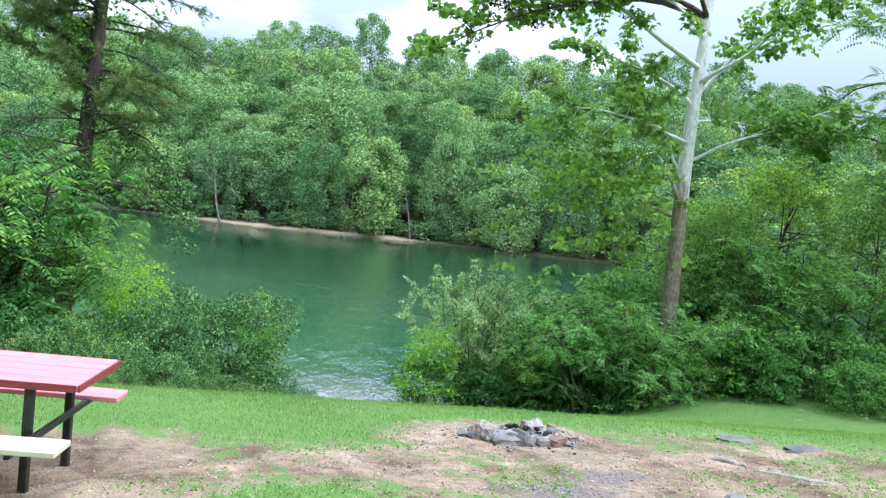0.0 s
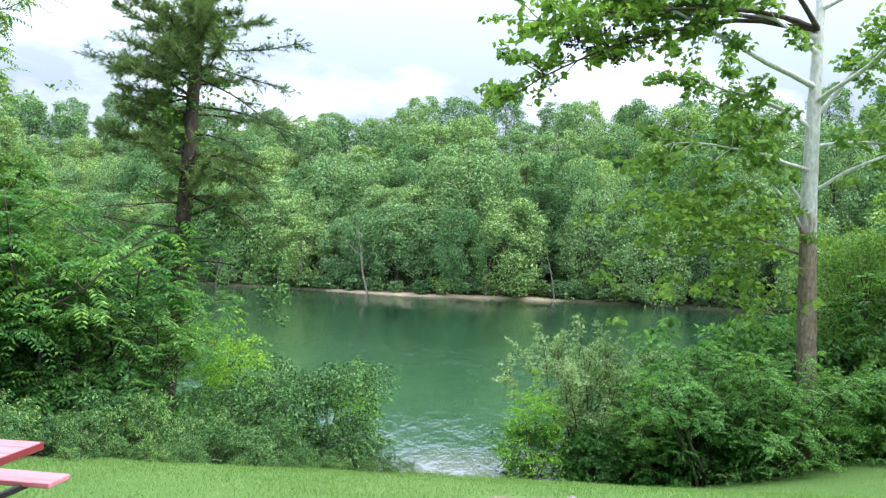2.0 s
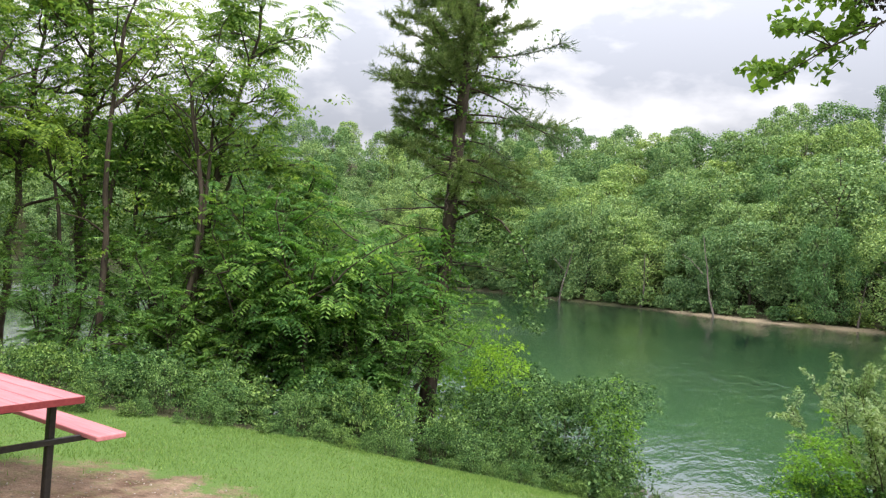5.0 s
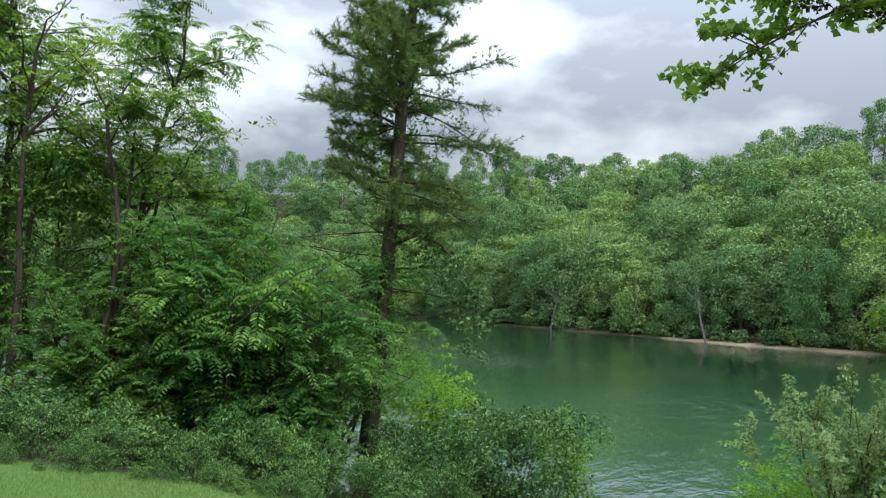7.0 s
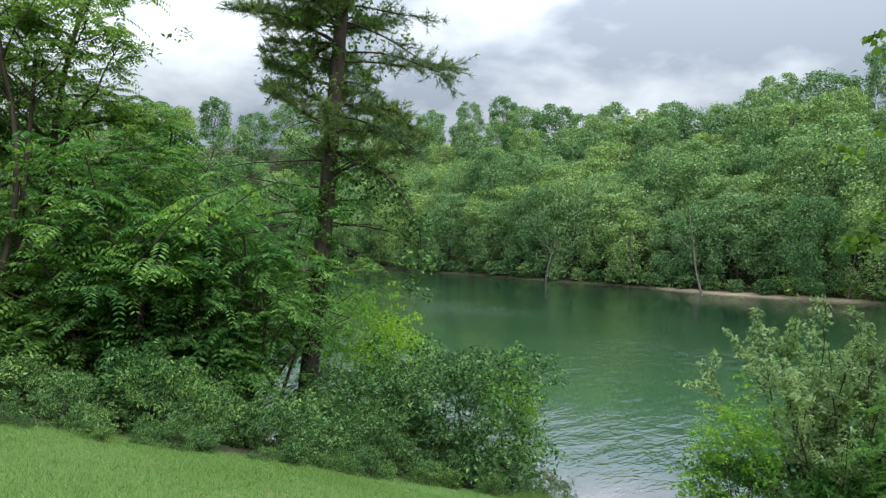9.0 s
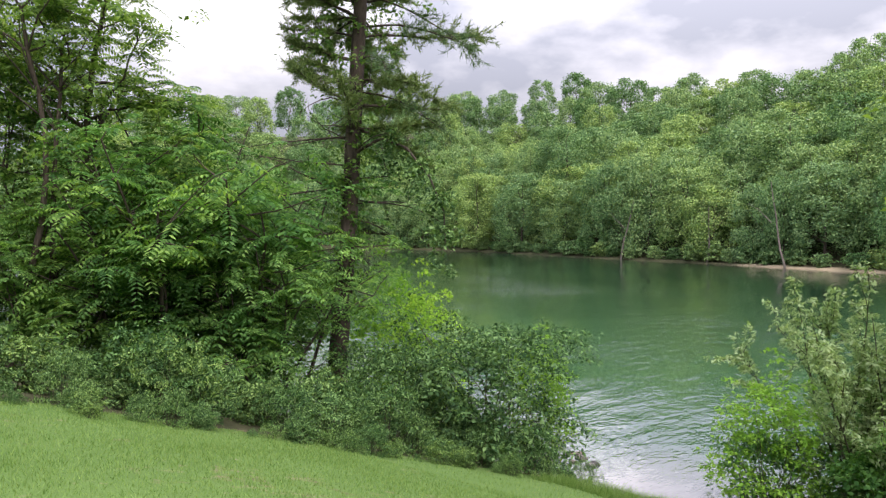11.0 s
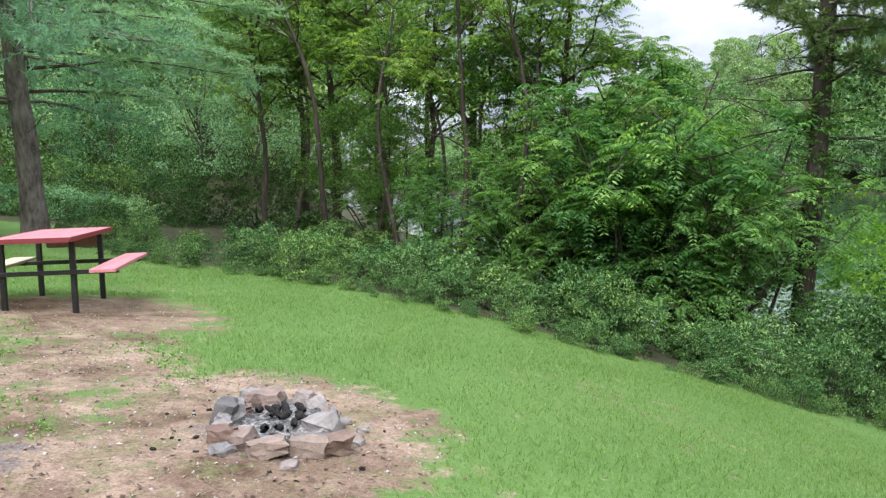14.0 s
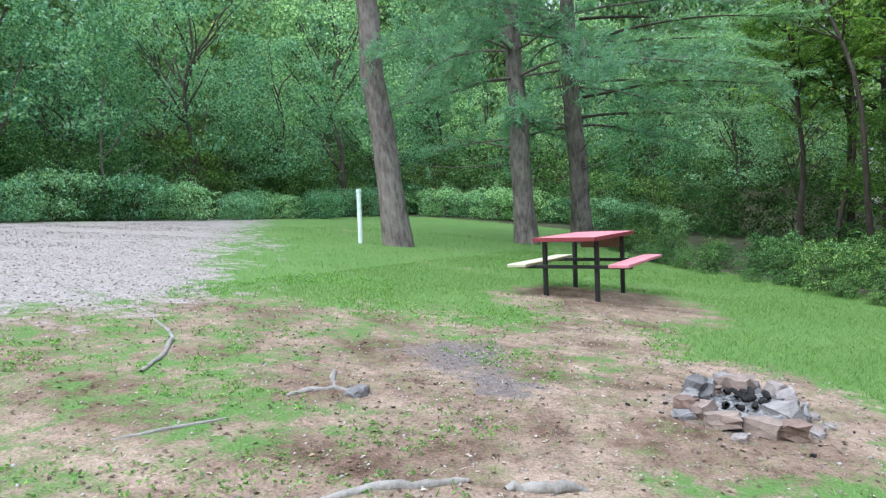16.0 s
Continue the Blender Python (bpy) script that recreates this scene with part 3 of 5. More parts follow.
def pine(name, label, group, H, low, reach, rng, needle, bark, r0=0.22, whorl=0.5, per=4, tuft=0.13, dense=1.0, lean=(0, 0), bare=0, droop=0.05, width=0.008):
    ob = thing(name, label, "tree", group)
    k = np.linspace(0, 1, 14)
    axis_line = np.stack([lean[0] * H * k, lean[1] * H * k, H * k], -1) + np.concatenate([[[0, 0, 0]], rng.normal(size=(13, 3)) * [0.03, 0.03, 0]])
    axis_line[0, 2] -= 0.4
    rad = r0 * (1 - 0.93 * k ** 1.25)
    rad[0] *= 1.3
    mesh_part("trunk", mesh_of("trunk", *tube(axis_line, rad, 12, 0.05, rng)), bark, ob, smooth=True)
    wood, bases, ways = [], [], []
    z = low
    while z < H - 0.15:
        f = z / H
        u = (z - low) / (H - low)
        L0 = reach * min(1.0, 1.9 * (1 - u)) * (0.75 + 0.25 * math.sin(u * 9)) + 0.25
        for _ in range(per):
            a = rng.uniform(0, 6.283)
            L = L0 * rng.uniform(0.45, 1.15)
            p0 = np.array([np.interp(f, k, axis_line[:, c]) for c in range(3)])
            d = np.array([math.cos(a), math.sin(a), 0.12 + 0.5 * u])
            path = bent(p0, d, L, rng, 7, 0.10, droop)
            wood.append(tube(path, np.linspace(0.016 + 0.02 * (1 - u) * r0 / 0.2, 0.005, 7), 5))
            n = max(4, int(L * 12 * dense))
            for q in rng.uniform(0.28, 1.0, n):
                c = np.array([np.interp(q, np.linspace(0, 1, 7), path[:, j]) for j in range(3)])
                tw = unit(path[-1] - path[0] + rng.normal(size=3) * [0.9, 0.9, 0.6] * L + [0, 0, 0.2 * L])
                ln = rng.uniform(0.08, 0.42) * (0.5 + 0.3 * L)
                wood.append(tube(np.array([c, c + tw * ln * 0.5, c + tw * ln]), [0.005, 0.004, 0.002], 3))
                for g in (0.45, 0.75, 1.0):
                    bases.append(c + tw * ln * g)
                    ways.append(tw)
        z += whorl * rng.uniform(0.6, 1.4)
    for _ in range(bare):
        zz = rng.uniform(0.12 * H, low + 0.8)
        a = rng.uniform(0, 6.283)
        p0 = np.array([np.interp(zz / H, k, axis_line[:, c]) for c in range(3)])
        path = bent(p0, [math.cos(a), math.sin(a), 0.1], rng.uniform(0.4, 3.0), rng, 6, 0.16, 0.03)
        wood.append(tube(path, np.linspace(0.022, 0.004, 6), 5))
        for _ in range(3):
            c = path[rng.integers(2, 6)]
            wood.append(tube(bent(c, rng.normal(size=3), rng.uniform(0.2, 0.6), rng, 4, 0.2), np.linspace(0.008, 0.002, 4), 3))
    mesh_part("branchwork", mesh_of("branchwork", None, wood), bark, ob, smooth=True)
    v, f = tufts(np.array(bases), np.array(ways), tuft, rng, 12, width)
    mesh_part("needles", mesh_of("needles", v, f), needle, ob)
    return ob


def shrub(name, label, group, H, R, stems, clumps, per, size, rng, leaf, slim=0.55, clump_r=0.3, arch=0.0):
    ob = thing(name, label, "shrub", group)
    pts = crown_points(clumps, R, H * 0.52, H * 0.5, rng, 0.35, 0.35)
    pts[:, 2] = np.maximum(pts[:, 2], 0.08)
    skirt = rng.random(len(pts)) < 0.28
    pts[skirt, 2] = rng.uniform(0.06, 0.30 * H, skirt.sum())
    wood = []
    for _ in range(stems):
        goal = pts[rng.integers(len(pts))]
        p0 = np.array([*(rng.normal(size=2) * 0.12 * R), -0.1])
        path = bent(p0, goal - p0, np.linalg.norm(goal - p0), rng, 6, 0.14)
        wood.append(tube(path, np.linspace(0.018, 0.004, 6), 4))
    mesh_part("stemwork", mesh_of("stemwork", None, wood), STEM, ob)
    v, f = clump(pts, clump_r * rng.uniform(0.6, 1.3, len(pts)), per, size, rng, 0.7, slim)
    mesh_part("foliage", mesh_of("foliage", v, f), leaf, ob)
    return ob


def sumac(name, label, group, H, R, stems, count, rng, leaf, length=0.55, leaflet=0.12):
    ob = thing(name, label, "shrub", group)
    wood, bases, ways = [], [], []
    for i in range(stems):
        a, o = i * 2.399 + rng.normal() * 0.3, math.sqrt((i + 0.4) / stems)
        tip = np.array([math.cos(a) * R * o, math.sin(a) * R * o, H * rng.uniform(0.70, 1.0) * (1.05 - 0.35 * o)])
        path = bent([rng.normal() * 0.15, rng.normal() * 0.15, -0.2], tip, np.linalg.norm(tip), rng, 9, 0.10)
        wood.append(tube(path, np.linspace(0.045, 0.010, 9), 6))
        ends = [(path[-1], unit(path[-1] - path[-2])), (path[-2], unit(path[-1] - path[-2]))]
        for _ in range(9):
            q = rng.integers(2, 9)
            d = unit(rng.normal(size=3) * [1, 1, 0.4] + [0, 0, 0.45])
            br = bent(path[q], d, rng.uniform(0.4, 1.25), rng, 5, 0.14)
            wood.append(tube(br, np.linspace(0.014, 0.005, 5), 4))
            ends += [(br[-1], d), (br[3], d), (br[2], d)]
        for e, d in ends:
            for _ in range(max(2, count // (stems * len(ends)))):
                b = rng.uniform(0, 6.283)
                bases.append(e + rng.normal(size=3) * 0.08)
                ways.append([math.cos(b), math.sin(b), rng.uniform(-0.2, 0.95)])
    mesh_part("stemwork", mesh_of("stemwork", None, wood), BARK, ob, smooth=True)
    mesh_part("fronds", mesh_of("fronds", None, fronds(np.array(bases), np.array(ways), length, rng, 8, leaflet, 0.6)), leaf, ob)
    return ob


def billow(name, label, group, H, base, R, lobes, per, size, rng, leaf, bark, r0=0.22, limbs=7, lobe_r=(0.30, 0.50), slim=0.75, layer=0.95, category="tree"):
    """A broadleaf whose crown is heaped up from rounded boughs, with dark gaps between them."""
    ob = thing(name, label, category, group)
    k = np.linspace(0, 1, 9)[:, None]
    trunk = k * np.array([0, 0, H * 0.9]) + np.concatenate([[[0, 0, 0]], rng.normal(size=(8, 3)) * [0.014 * H, 0.014 * H, 0]])
    trunk[0, 2] -= 0.3
    pieces = [tube(trunk, r0 * (1 - 0.88 * k[:, 0] ** 0.8), 7, 0.05, rng)]
    cz, rz = (H + base) / 2, (H - base) / 2
    d = unit(rng.normal(size=(lobes, 3)))
    d[:, 2] = np.linspace(-0.92, 0.84, lobes) + rng.normal(size=lobes) * 0.06
    flat = np.sqrt(np.clip(1 - np.clip(d[:, 2], -0.55, 1) ** 2, 0.02, 1))
    a = np.arange(lobes) * 2.399 + rng.normal(size=lobes) * 0.35
    reach = rng.uniform(0.50, 0.80, lobes)
    c = np.stack([np.cos(a) * flat * R * reach, np.sin(a) * flat * R * reach, cz + rz * 0.80 * d[:, 2]], -1)
    rl = R * rng.uniform(*lobe_r, lobes) * (1 - 0.25 * np.clip(d[:, 2], 0, 1))
    for i in range(limbs):
        g = c[rng.integers(lobes)]
        f = np.clip(g[2] / H - 0.18, 0.12, 0.8)
        p0 = np.array([np.interp(f, k[:, 0], trunk[:, j]) for j in range(3)])
        pieces.append(tube(bent(p0, g - p0, np.linalg.norm(g - p0), rng, 6, 0.12), np.linspace(r0 * 0.4, 0.02, 6), 5))
    mesh_part("trunk", mesh_of("trunk", None, pieces), bark, ob, smooth=True)
    e = unit(rng.normal(size=(lobes, per, 3)))
    out = unit(np.concatenate([c[:, :2], (c[:, 2:] - cz) * 0.5], 1) + [0, 0, 0.6 * R * 0.4])
    under = (e * out[:, None]).sum(-1) < -0.25
    e[under] *= -1
    bump = 1 + 0.16 * np.sin(e[..., 0] * 7 + a[:, None]) * np.sin(e[..., 1] * 6 + 2 * a[:, None]) + 0.12 * np.sin(e[..., 2] * 9 + a[:, None])
    p = c[:, None] + e * (rl[:, None] * bump * (1.16 - 0.62 * rng.random((lobes, per)) ** 1.5))[..., None] * np.array([1, 1, layer])
    p, e = p.reshape(-1, 3), e.reshape(-1, 3)
    up = unit(e + rng.normal(size=e.shape) * 0.62 + [0, 0, 0.15])
    ahead = unit(np.cross(up, rng.normal(size=e.shape)) + [0, 0, -0.2])
    sz = size * rng.uniform(0.6, 1.35, len(p))
    v, f = leaves(p, ahead, up, sz, sz * slim)
    mesh_part("crown", mesh_of("crown", v, f), leaf, ob)
    return ob


def walnut(name, label, group, H, lean, first, reach, limbs, rng, leaf, bark, r0=0.13, per=6, length=0.55, leaflet=0.13, twigs=7):
    """A slim tree with drooping feathered leaves along its arching limbs."""
    ob = thing(name, label, "tree", group)
    k = np.linspace(0, 1, 11)
    trunk = np.stack([lean[0] * H * k ** 1.3, lean[1] * H * k ** 1.3, H * k], -1) + np.concatenate([[[0, 0, 0]], rng.normal(size=(10, 3)) * [0.07, 0.07, 0]])
    trunk[0, 2] -= 0.3
    wood, bases, ways = [tube(trunk, r0 * (1 - 0.85 * k), 8, 0.05, rng)], [], []
    for i in range(limbs):
        f = first + (0.97 - first) * (i + rng.random()) / limbs
        p0 = np.array([np.interp(f, k, trunk[:, j]) for j in range(3)])
        a = i * 2.399 + rng.normal() * 0.4
        L = reach * rng.uniform(0.6, 1.15) * (1.1 - 0.55 * f)
        path = bent(p0, [math.cos(a), math.sin(a), rng.uniform(0.5, 1.0)], L, rng, 9, 0.19, 0.03)
        wood.append(tube(path, np.linspace(r0 * (1 - f) * 0.45 + 0.018, 0.008, 9), 5))
        for _ in range(twigs):
            q = rng.integers(3, 9)
            tw = bent(path[q], unit(path[-1] - path[0]) + rng.normal(size=3) * [0.8, 0.8, 0.9], rng.uniform(0.35, 1.1), rng, 5, 0.15, 0.04)
            wood.append(tube(tw, np.linspace(0.010, 0.004, 5), 4))
            for e in (tw[2], tw[3], tw[4]):
                for _ in range(per // 3 + (rng.random() < (per % 3) / 3)):
                    b = rng.uniform(0, 6.283)
                    bases.append(e)
                    ways.append([math.cos(b), math.sin(b), rng.uniform(-0.15, 0.75)])
    mesh_part("trunk", mesh_of("trunk", None, wood), bark, ob, smooth=True)
    mesh_part("fronds", mesh_of("fronds", None, fronds(np.array(bases), np.array(ways), length, rng, 8, leaflet, 0.55)), leaf, ob)
    return ob


def wand_shrub(name, label, H, R, stems, per, size, rng, leaf, bark, bare=0.28):
    """An airy shrub of upright wands, leafy from a third of their length up."""
    ob = thing(name, label, "shrub", "")
    wood, pts = [], []
    for i in range(stems):
        a, o = i * 2.399, math.sqrt((i + 0.5) / stems)
        tip = np.array([math.cos(a) * R * o, math.sin(a) * R * o, H * rng.uniform(0.72, 1.0) * (1 - 0.28 * o)])
        path = bent([0.25 * math.cos(a) * o, 0.25 * math.sin(a) * o, -0.2], tip, np.linalg.norm(tip), rng, 9, 0.07)
        wood.append(tube(path, np.linspace(0.028, 0.005, 9), 5))
        for _ in range(11):
            q = rng.uniform(bare, 1.0) * 8
            j = min(int(q), 7)
            p = path[j] + (path[j + 1] - path[j]) * (q - j)
            tw = bent(p, unit(path[-1] - path[0]) + rng.normal(size=3) * 0.6, rng.uniform(0.25, 0.75), rng, 5, 0.15)
            wood.append(tube(tw, np.linspace(0.008, 0.003, 5), 3))
            pts += [tw[1], tw[2], tw[3], tw[4]]
    mesh_part("stemwork", mesh_of("stemwork", None, wood), bark, ob)
    pts = np.array(pts)
    v, f = clump(pts, rng.uniform(0.07, 0.17, len(pts)), per, size, rng, 1.0, 0.42)
    mesh_part("foliage", mesh_of("foliage", v, f), leaf, ob)
    return ob


def ground_z(x, y):
    return float(height(np.array(x), np.array(y)))

# ---------------------------------------------------------------- picnic table
def bar(a, b, w, h, up=(0, 0, 1)):
    """A bevelled bar from a to b."""
    bm = bmesh.new()
    a, b = Vector(a), Vector(b)
    d = b - a
    bmesh.ops.create_cube(bm, size=1.0)
    rot = d.to_track_quat("X", "Z" if abs(d.normalized().z) < 0.9 else "Y").to_matrix().to_4x4()
    bmesh.ops.transform(bm, matrix=Matrix.Translation((a + b) / 2) @ rot @ Matrix.Diagonal((d.length, w, h, 1)), verts=bm.verts)
    bmesh.ops.bevel(bm, geom=bm.edges[:], offset=min(w, h) * 0.12, segments=1, affect="EDGES")
    return bm


def plank(x0, x1, y0, y1, z, th, warp, rng):
    """A worn board along x with a slight cup and uneven ends."""
    bm = bmesh.new()
    bmesh.ops.create_cube(bm, size=1.0)
    bmesh.ops.subdivide_edges(bm, edges=[e for e in bm.edges if abs(e.verts[0].co.x - e.verts[1].co.x) > 0.5], cuts=5)
    for v in bm.verts:
        v.co = Vector((x0 + (v.co.x + 0.5) * (x1 - x0), y0 + (v.co.y + 0.5) * (y1 - y0), z + (v.co.z - 0.5) * th))
        v.co.z += warp * math.sin(v.co.x * 2.1 + y0 * 7)
    bmesh.ops.bevel(bm, geom=[e for e in bm.edges if e.is_boundary or e.calc_face_angle(0) > 0.5], offset=0.006, segments=1, affect="EDGES")
    return bm


rng = np.random.default_rng(21)
table = thing("picnic_table", "faded red wooden picnic table on black steel legs", "picnic table", at=(0, 0, 0.0))
edges = np.linspace(-0.385, 0.385, 6)
for i in range(5):
    part("tabletop_plank", plank(-1.84 + rng.normal() * 0.006, 0.01 + rng.normal() * 0.006, edges[i] + 0.003, edges[i + 1] - 0.003, 0.775 + rng.normal() * 0.0015, 0.042, 0.002, rng), RED, table)
for x in (-0.012, -1.80):
    part("edge_trim", bar((x + 0.026, -0.385, 0.752), (x + 0.026, 0.385, 0.752), 0.012, 0.05), RED_SIDE, table, "dark red end board")
part("side_trim", bar((-1.83, -0.392, 0.752), (0.0, -0.392, 0.752), 0.012, 0.048), RED_SIDE, table, "dark red side board")
part("side_trim", bar((-1.83, 0.392, 0.752), (0.0, 0.392, 0.752), 0.012, 0.048), RED_SIDE, table, "dark red side board")
part("bench", plank(-1.80, -0.03, 0.535, 0.785, 0.445, 0.040, 0.002, rng), RED, table, "faded red bench board")
part("bench", plank(-1.79, 0.03, -0.735, -0.485, 0.450, 0.040, 0.003, rng), BARE, table, "bare weathered grey bench board")
part("apron", bar((-1.60, -0.30, 0.63), (-1.60, 0.30, 0.63), 0.02, 0.14), BROWN, table, "bare brown board under the tabletop")
for x in (-0.30, -1.48):
    for y in (-0.35, 0.32):
        bm = bar((x, y, -0.06 - 0.11 * y), (x, y, 0.735), 0.055, 0.055)
        part("leg", bm, STEEL, table)
    part("crossbar", bar((x + 0.045, -0.72, 0.402), (x + 0.045, 0.77, 0.398), 0.035, 0.045), STEEL, table)
    part("top_support", bar((x, -0.34, 0.722), (x, 0.34, 0.722), 0.05, 0.03), STEEL, table)

# ---------------------------------------------------------------- fire ring


def rock_mesh(name, sx, sy, sz, rng, blocky=0.6):
    bm = bmesh.new()
    bmesh.ops.create_cube(bm, size=1.0)
    bmesh.ops.subdivide_edges(bm, edges=bm.edges[:], cuts=2, use_grid_fill=True)
    for v in bm.verts:
        s = v.co.normalized() * 0.62
        c = v.co * blocky + s * (1 - blocky)
        n = Vector(rng.normal(size=3)) * 0.062
        v.co = Vector(((c.x + n.x) * sx, (c.y + n.y) * sy, (c.z + n.z) * sz))
    me = bpy.data.meshes.new(name)
    bm.to_mesh(me)
    bm.free()
    return me


rng = np.random.default_rng(5)
rocks = []
for i in range(21):
    a = i / 21 * 6.283 + rng.normal() * 0.08
    big = rng.uniform(0.75, 1.25)
    r = 1.0 + rng.normal() * 0.07
    sx, sy, sz = 0.135 * big * rng.uniform(0.75, 1.25), 0.098 * big, 0.108 * big * rng.uniform(0.6, 1.3)
    rocks.append((PIT[0] + 0.43 * r * math.cos(a), PIT[1] + 0.33 * r * math.sin(a), sx, sy, sz, math.degrees(a) + 90 + rng.normal() * 22))
rocks.append((PIT[0] - 0.42, PIT[1] - 0.10, 0.24, 0.17, 0.17, 75))
rocks.append((PIT[0] + 0.16, PIT[1] + 0.24, 0.22, 0.17, 0.17, 40))
rocks.append((PIT[0] - 0.22, PIT[1] - 0.29, 0.30, 0.16, 0.14, 5))
for i in range(26):
    a, r = rng.uniform(0, 6.283), rng.choice([rng.uniform(0.55, 0.85), rng.uniform(1.12, 1.4)])
    s = rng.uniform(0.05, 0.11)
    rocks.append((PIT[0] + 0.48 * r * math.cos(a), PIT[1] + 0.36 * r * math.sin(a), s * 1.3, s, s * 0.7, rng.uniform(0, 180)))
BRICK = stone_material("old_brick", (0.20, 0.135, 0.11), (0.26, 0.19, 0.155), (0.31, 0.25, 0.21))
for dx, dy, rz in ((0.46, 0.16, 80), (0.50, -0.05, 95), (0.30, -0.30, 35), (0.42, 0.30, 120)):
    ob = mesh_part("brick", rock_mesh("brick", 0.20, 0.10, 0.09, rng, 0.85), BRICK, None)
    x, y = PIT[0] + dx, PIT[1] + dy
    ob.matrix_basis = pose(x, y, ground_z(x, y) + 0.055, rng.normal() * 6, rng.normal() * 6, rz)
    tagged(ob, "worn brown brick leaning on the fire ring", "brick", "fire ring bricks")
for x, y, sx, sy, sz, rz in rocks:
    ob = mesh_part("fire_ring_stone", rock_mesh("stone", sx, sy, sz, rng), STONE, None)
    ob.matrix_basis = pose(x, y, ground_z(x, y) + sz * 0.34, rng.normal() * 13, rng.normal() * 13, rz)
    tagged(ob, "rough grey-brown stone in the fire ring" if sx > 0.15 else "small stone lying beside the fire ring", "stone", "fire ring stones")
for i in range(40):
    s, a, q = rng.uniform(0.006, 0.017), rng.uniform(0, 6.283), rng.uniform(0.3, 1.5)
    x, y = PIT[0] + 0.62 * q * math.cos(a), PIT[1] + 0.50 * q * math.sin(a)
    ob = mesh_part("charcoal", rock_mesh("charcoal", s * 2, s * 1.5, s * 1.2, rng), CHAR, None)
    ob.matrix_basis = pose(x, y, ground_z(x, y) + (0.06 if q < 0.6 else 0.35 * s), 0, 0, rng.uniform(0, 360))
    tagged(ob, "black lump of charcoal scattered round the fire ring", "charcoal", "charcoal lumps")
k = np.arange(24) / 24 * 6.283
ring = np.concatenate([[[0, 0, 0.07]], *[np.stack([np.cos(k) * q * 0.46, np.sin(k) * q * 0.34, 0.07 - 0.05 * q ** 2 + rng.normal(size=24) * 0.012], -1) for q in (0.3, 0.55, 0.8, 1.0)]])
fa = [(np.array(ring), np.array([[0, 1 + i, 1 + (i + 1) % 24] for i in range(24)]))]
quads = np.array([[1 + 24 * q + i, 1 + 24 * (q + 1) + i, 1 + 24 * (q + 1) + (i + 1) % 24, 1 + 24 * q + (i + 1) % 24] for q in range(3) for i in range(24)])
me = mesh_of("ash_bed", None, [fa[0], (ring, quads)])
ob = mesh_part("ash_bed", me, ASH, None, smooth=True)
ob.location = (PIT[0], PIT[1], ground_z(*PIT) - 0.005)
tagged(ob, "grey ash and soot inside the fire ring", "ash", kind="stuff")
for i in range(16):
    L = rng.uniform(0.04, 0.13)
    path = bent((0, 0, 0), (1, 0, rng.normal() * 0.15), L, rng, 5, 0.12)
    ob = mesh_part("charred_log", mesh_of("log", *tube(path, rng.uniform(0.012, 0.024) * np.array([0.5, 1, 1.1, 1, 0.6]), 7, 0.12, rng)), CHAR, None, smooth=True)
    a, r = rng.uniform(0, 6.283), rng.uniform(0, 0.62)
    ob.matrix_basis = pose(PIT[0] + 0.42 * r * math.cos(a), PIT[1] + 0.30 * r * math.sin(a), ground_z(*PIT) + 0.085, 0, rng.normal() * 8, rng.uniform(0, 360))
    tagged(ob, "charred black piece of wood in the ash", "firewood", "charred wood")

# ---------------------------------------------------------------- post, roots and loose stones
post = thing("marker_post", "white plastic pipe post standing in the grass", "post", at=(-3.80, -5.57, 0.50))
bm = bmesh.new()
bmesh.ops.create_cone(bm, cap_ends=True, segments=16, radius1=0.048, radius2=0.046, depth=1.2)
bmesh.ops.translate(bm, verts=bm.verts, vec=(0, 0, 0.5))
part("pipe", bm, PVC, post, smooth=False)
bm = bmesh.new()
bmesh.ops.create_cone(bm, cap_ends=True, segments=16, radius1=0.055, radius2=0.050, depth=0.06)
bmesh.ops.translate(bm, verts=bm.verts, vec=(0, 0, 1.10))
part("cap", bm, PVC, post)

rng = np.random.default_rng(8)
ROOTS = [([(4.2, -2.28), (4.57, -1.6), (5.04, -1.19), (5.44, -0.94)], 0.022), ([(5.23, 0.06), (5.08, 0.09), (4.93, 0.21), (4.88, 0.42)], 0.026),
         ([(4.55, -0.08), (4.72, 0.02), (4.89, 0.18)], 0.024), ([(6.34, -0.07), (6.1, -0.01), (5.76, 0.1)], 0.016),
         ([(6.31, 1.1), (6.07, 1.2), (5.9, 1.35), (5.72, 1.51)], 0.036), ([(5.7, 1.68), (5.6, 1.82), (5.46, 1.99)], 0.042)]
for line, r in ROOTS:
    line = np.array(line)
    q = np.linspace(0, len(line) - 1, 12)
    xy = np.stack([np.interp(q, np.arange(len(line)), line[:, c]) for c in (0, 1)], -1) + rng.normal(size=(12, 2)) * r * 0.2
    z = height(xy[:, 0], xy[:, 1]) + 0.12 * r + rng.normal(size=12) * r * 0.15
    prof = np.sin(np.linspace(0.25, 2.9, 12)) ** 0.5 * r * 0.85
    c = np.array([*xy[6], z[6]])
    ob = mesh_part("tree_root", mesh_of("root", *tube(np.concatenate([xy, z[:, None]], 1) - c, prof, 8, 0.06, rng)), DRIFT, None, smooth=True)
    ob.location = c
    tagged(ob, "weathered pale root showing in trodden earth", "root", "surface roots")
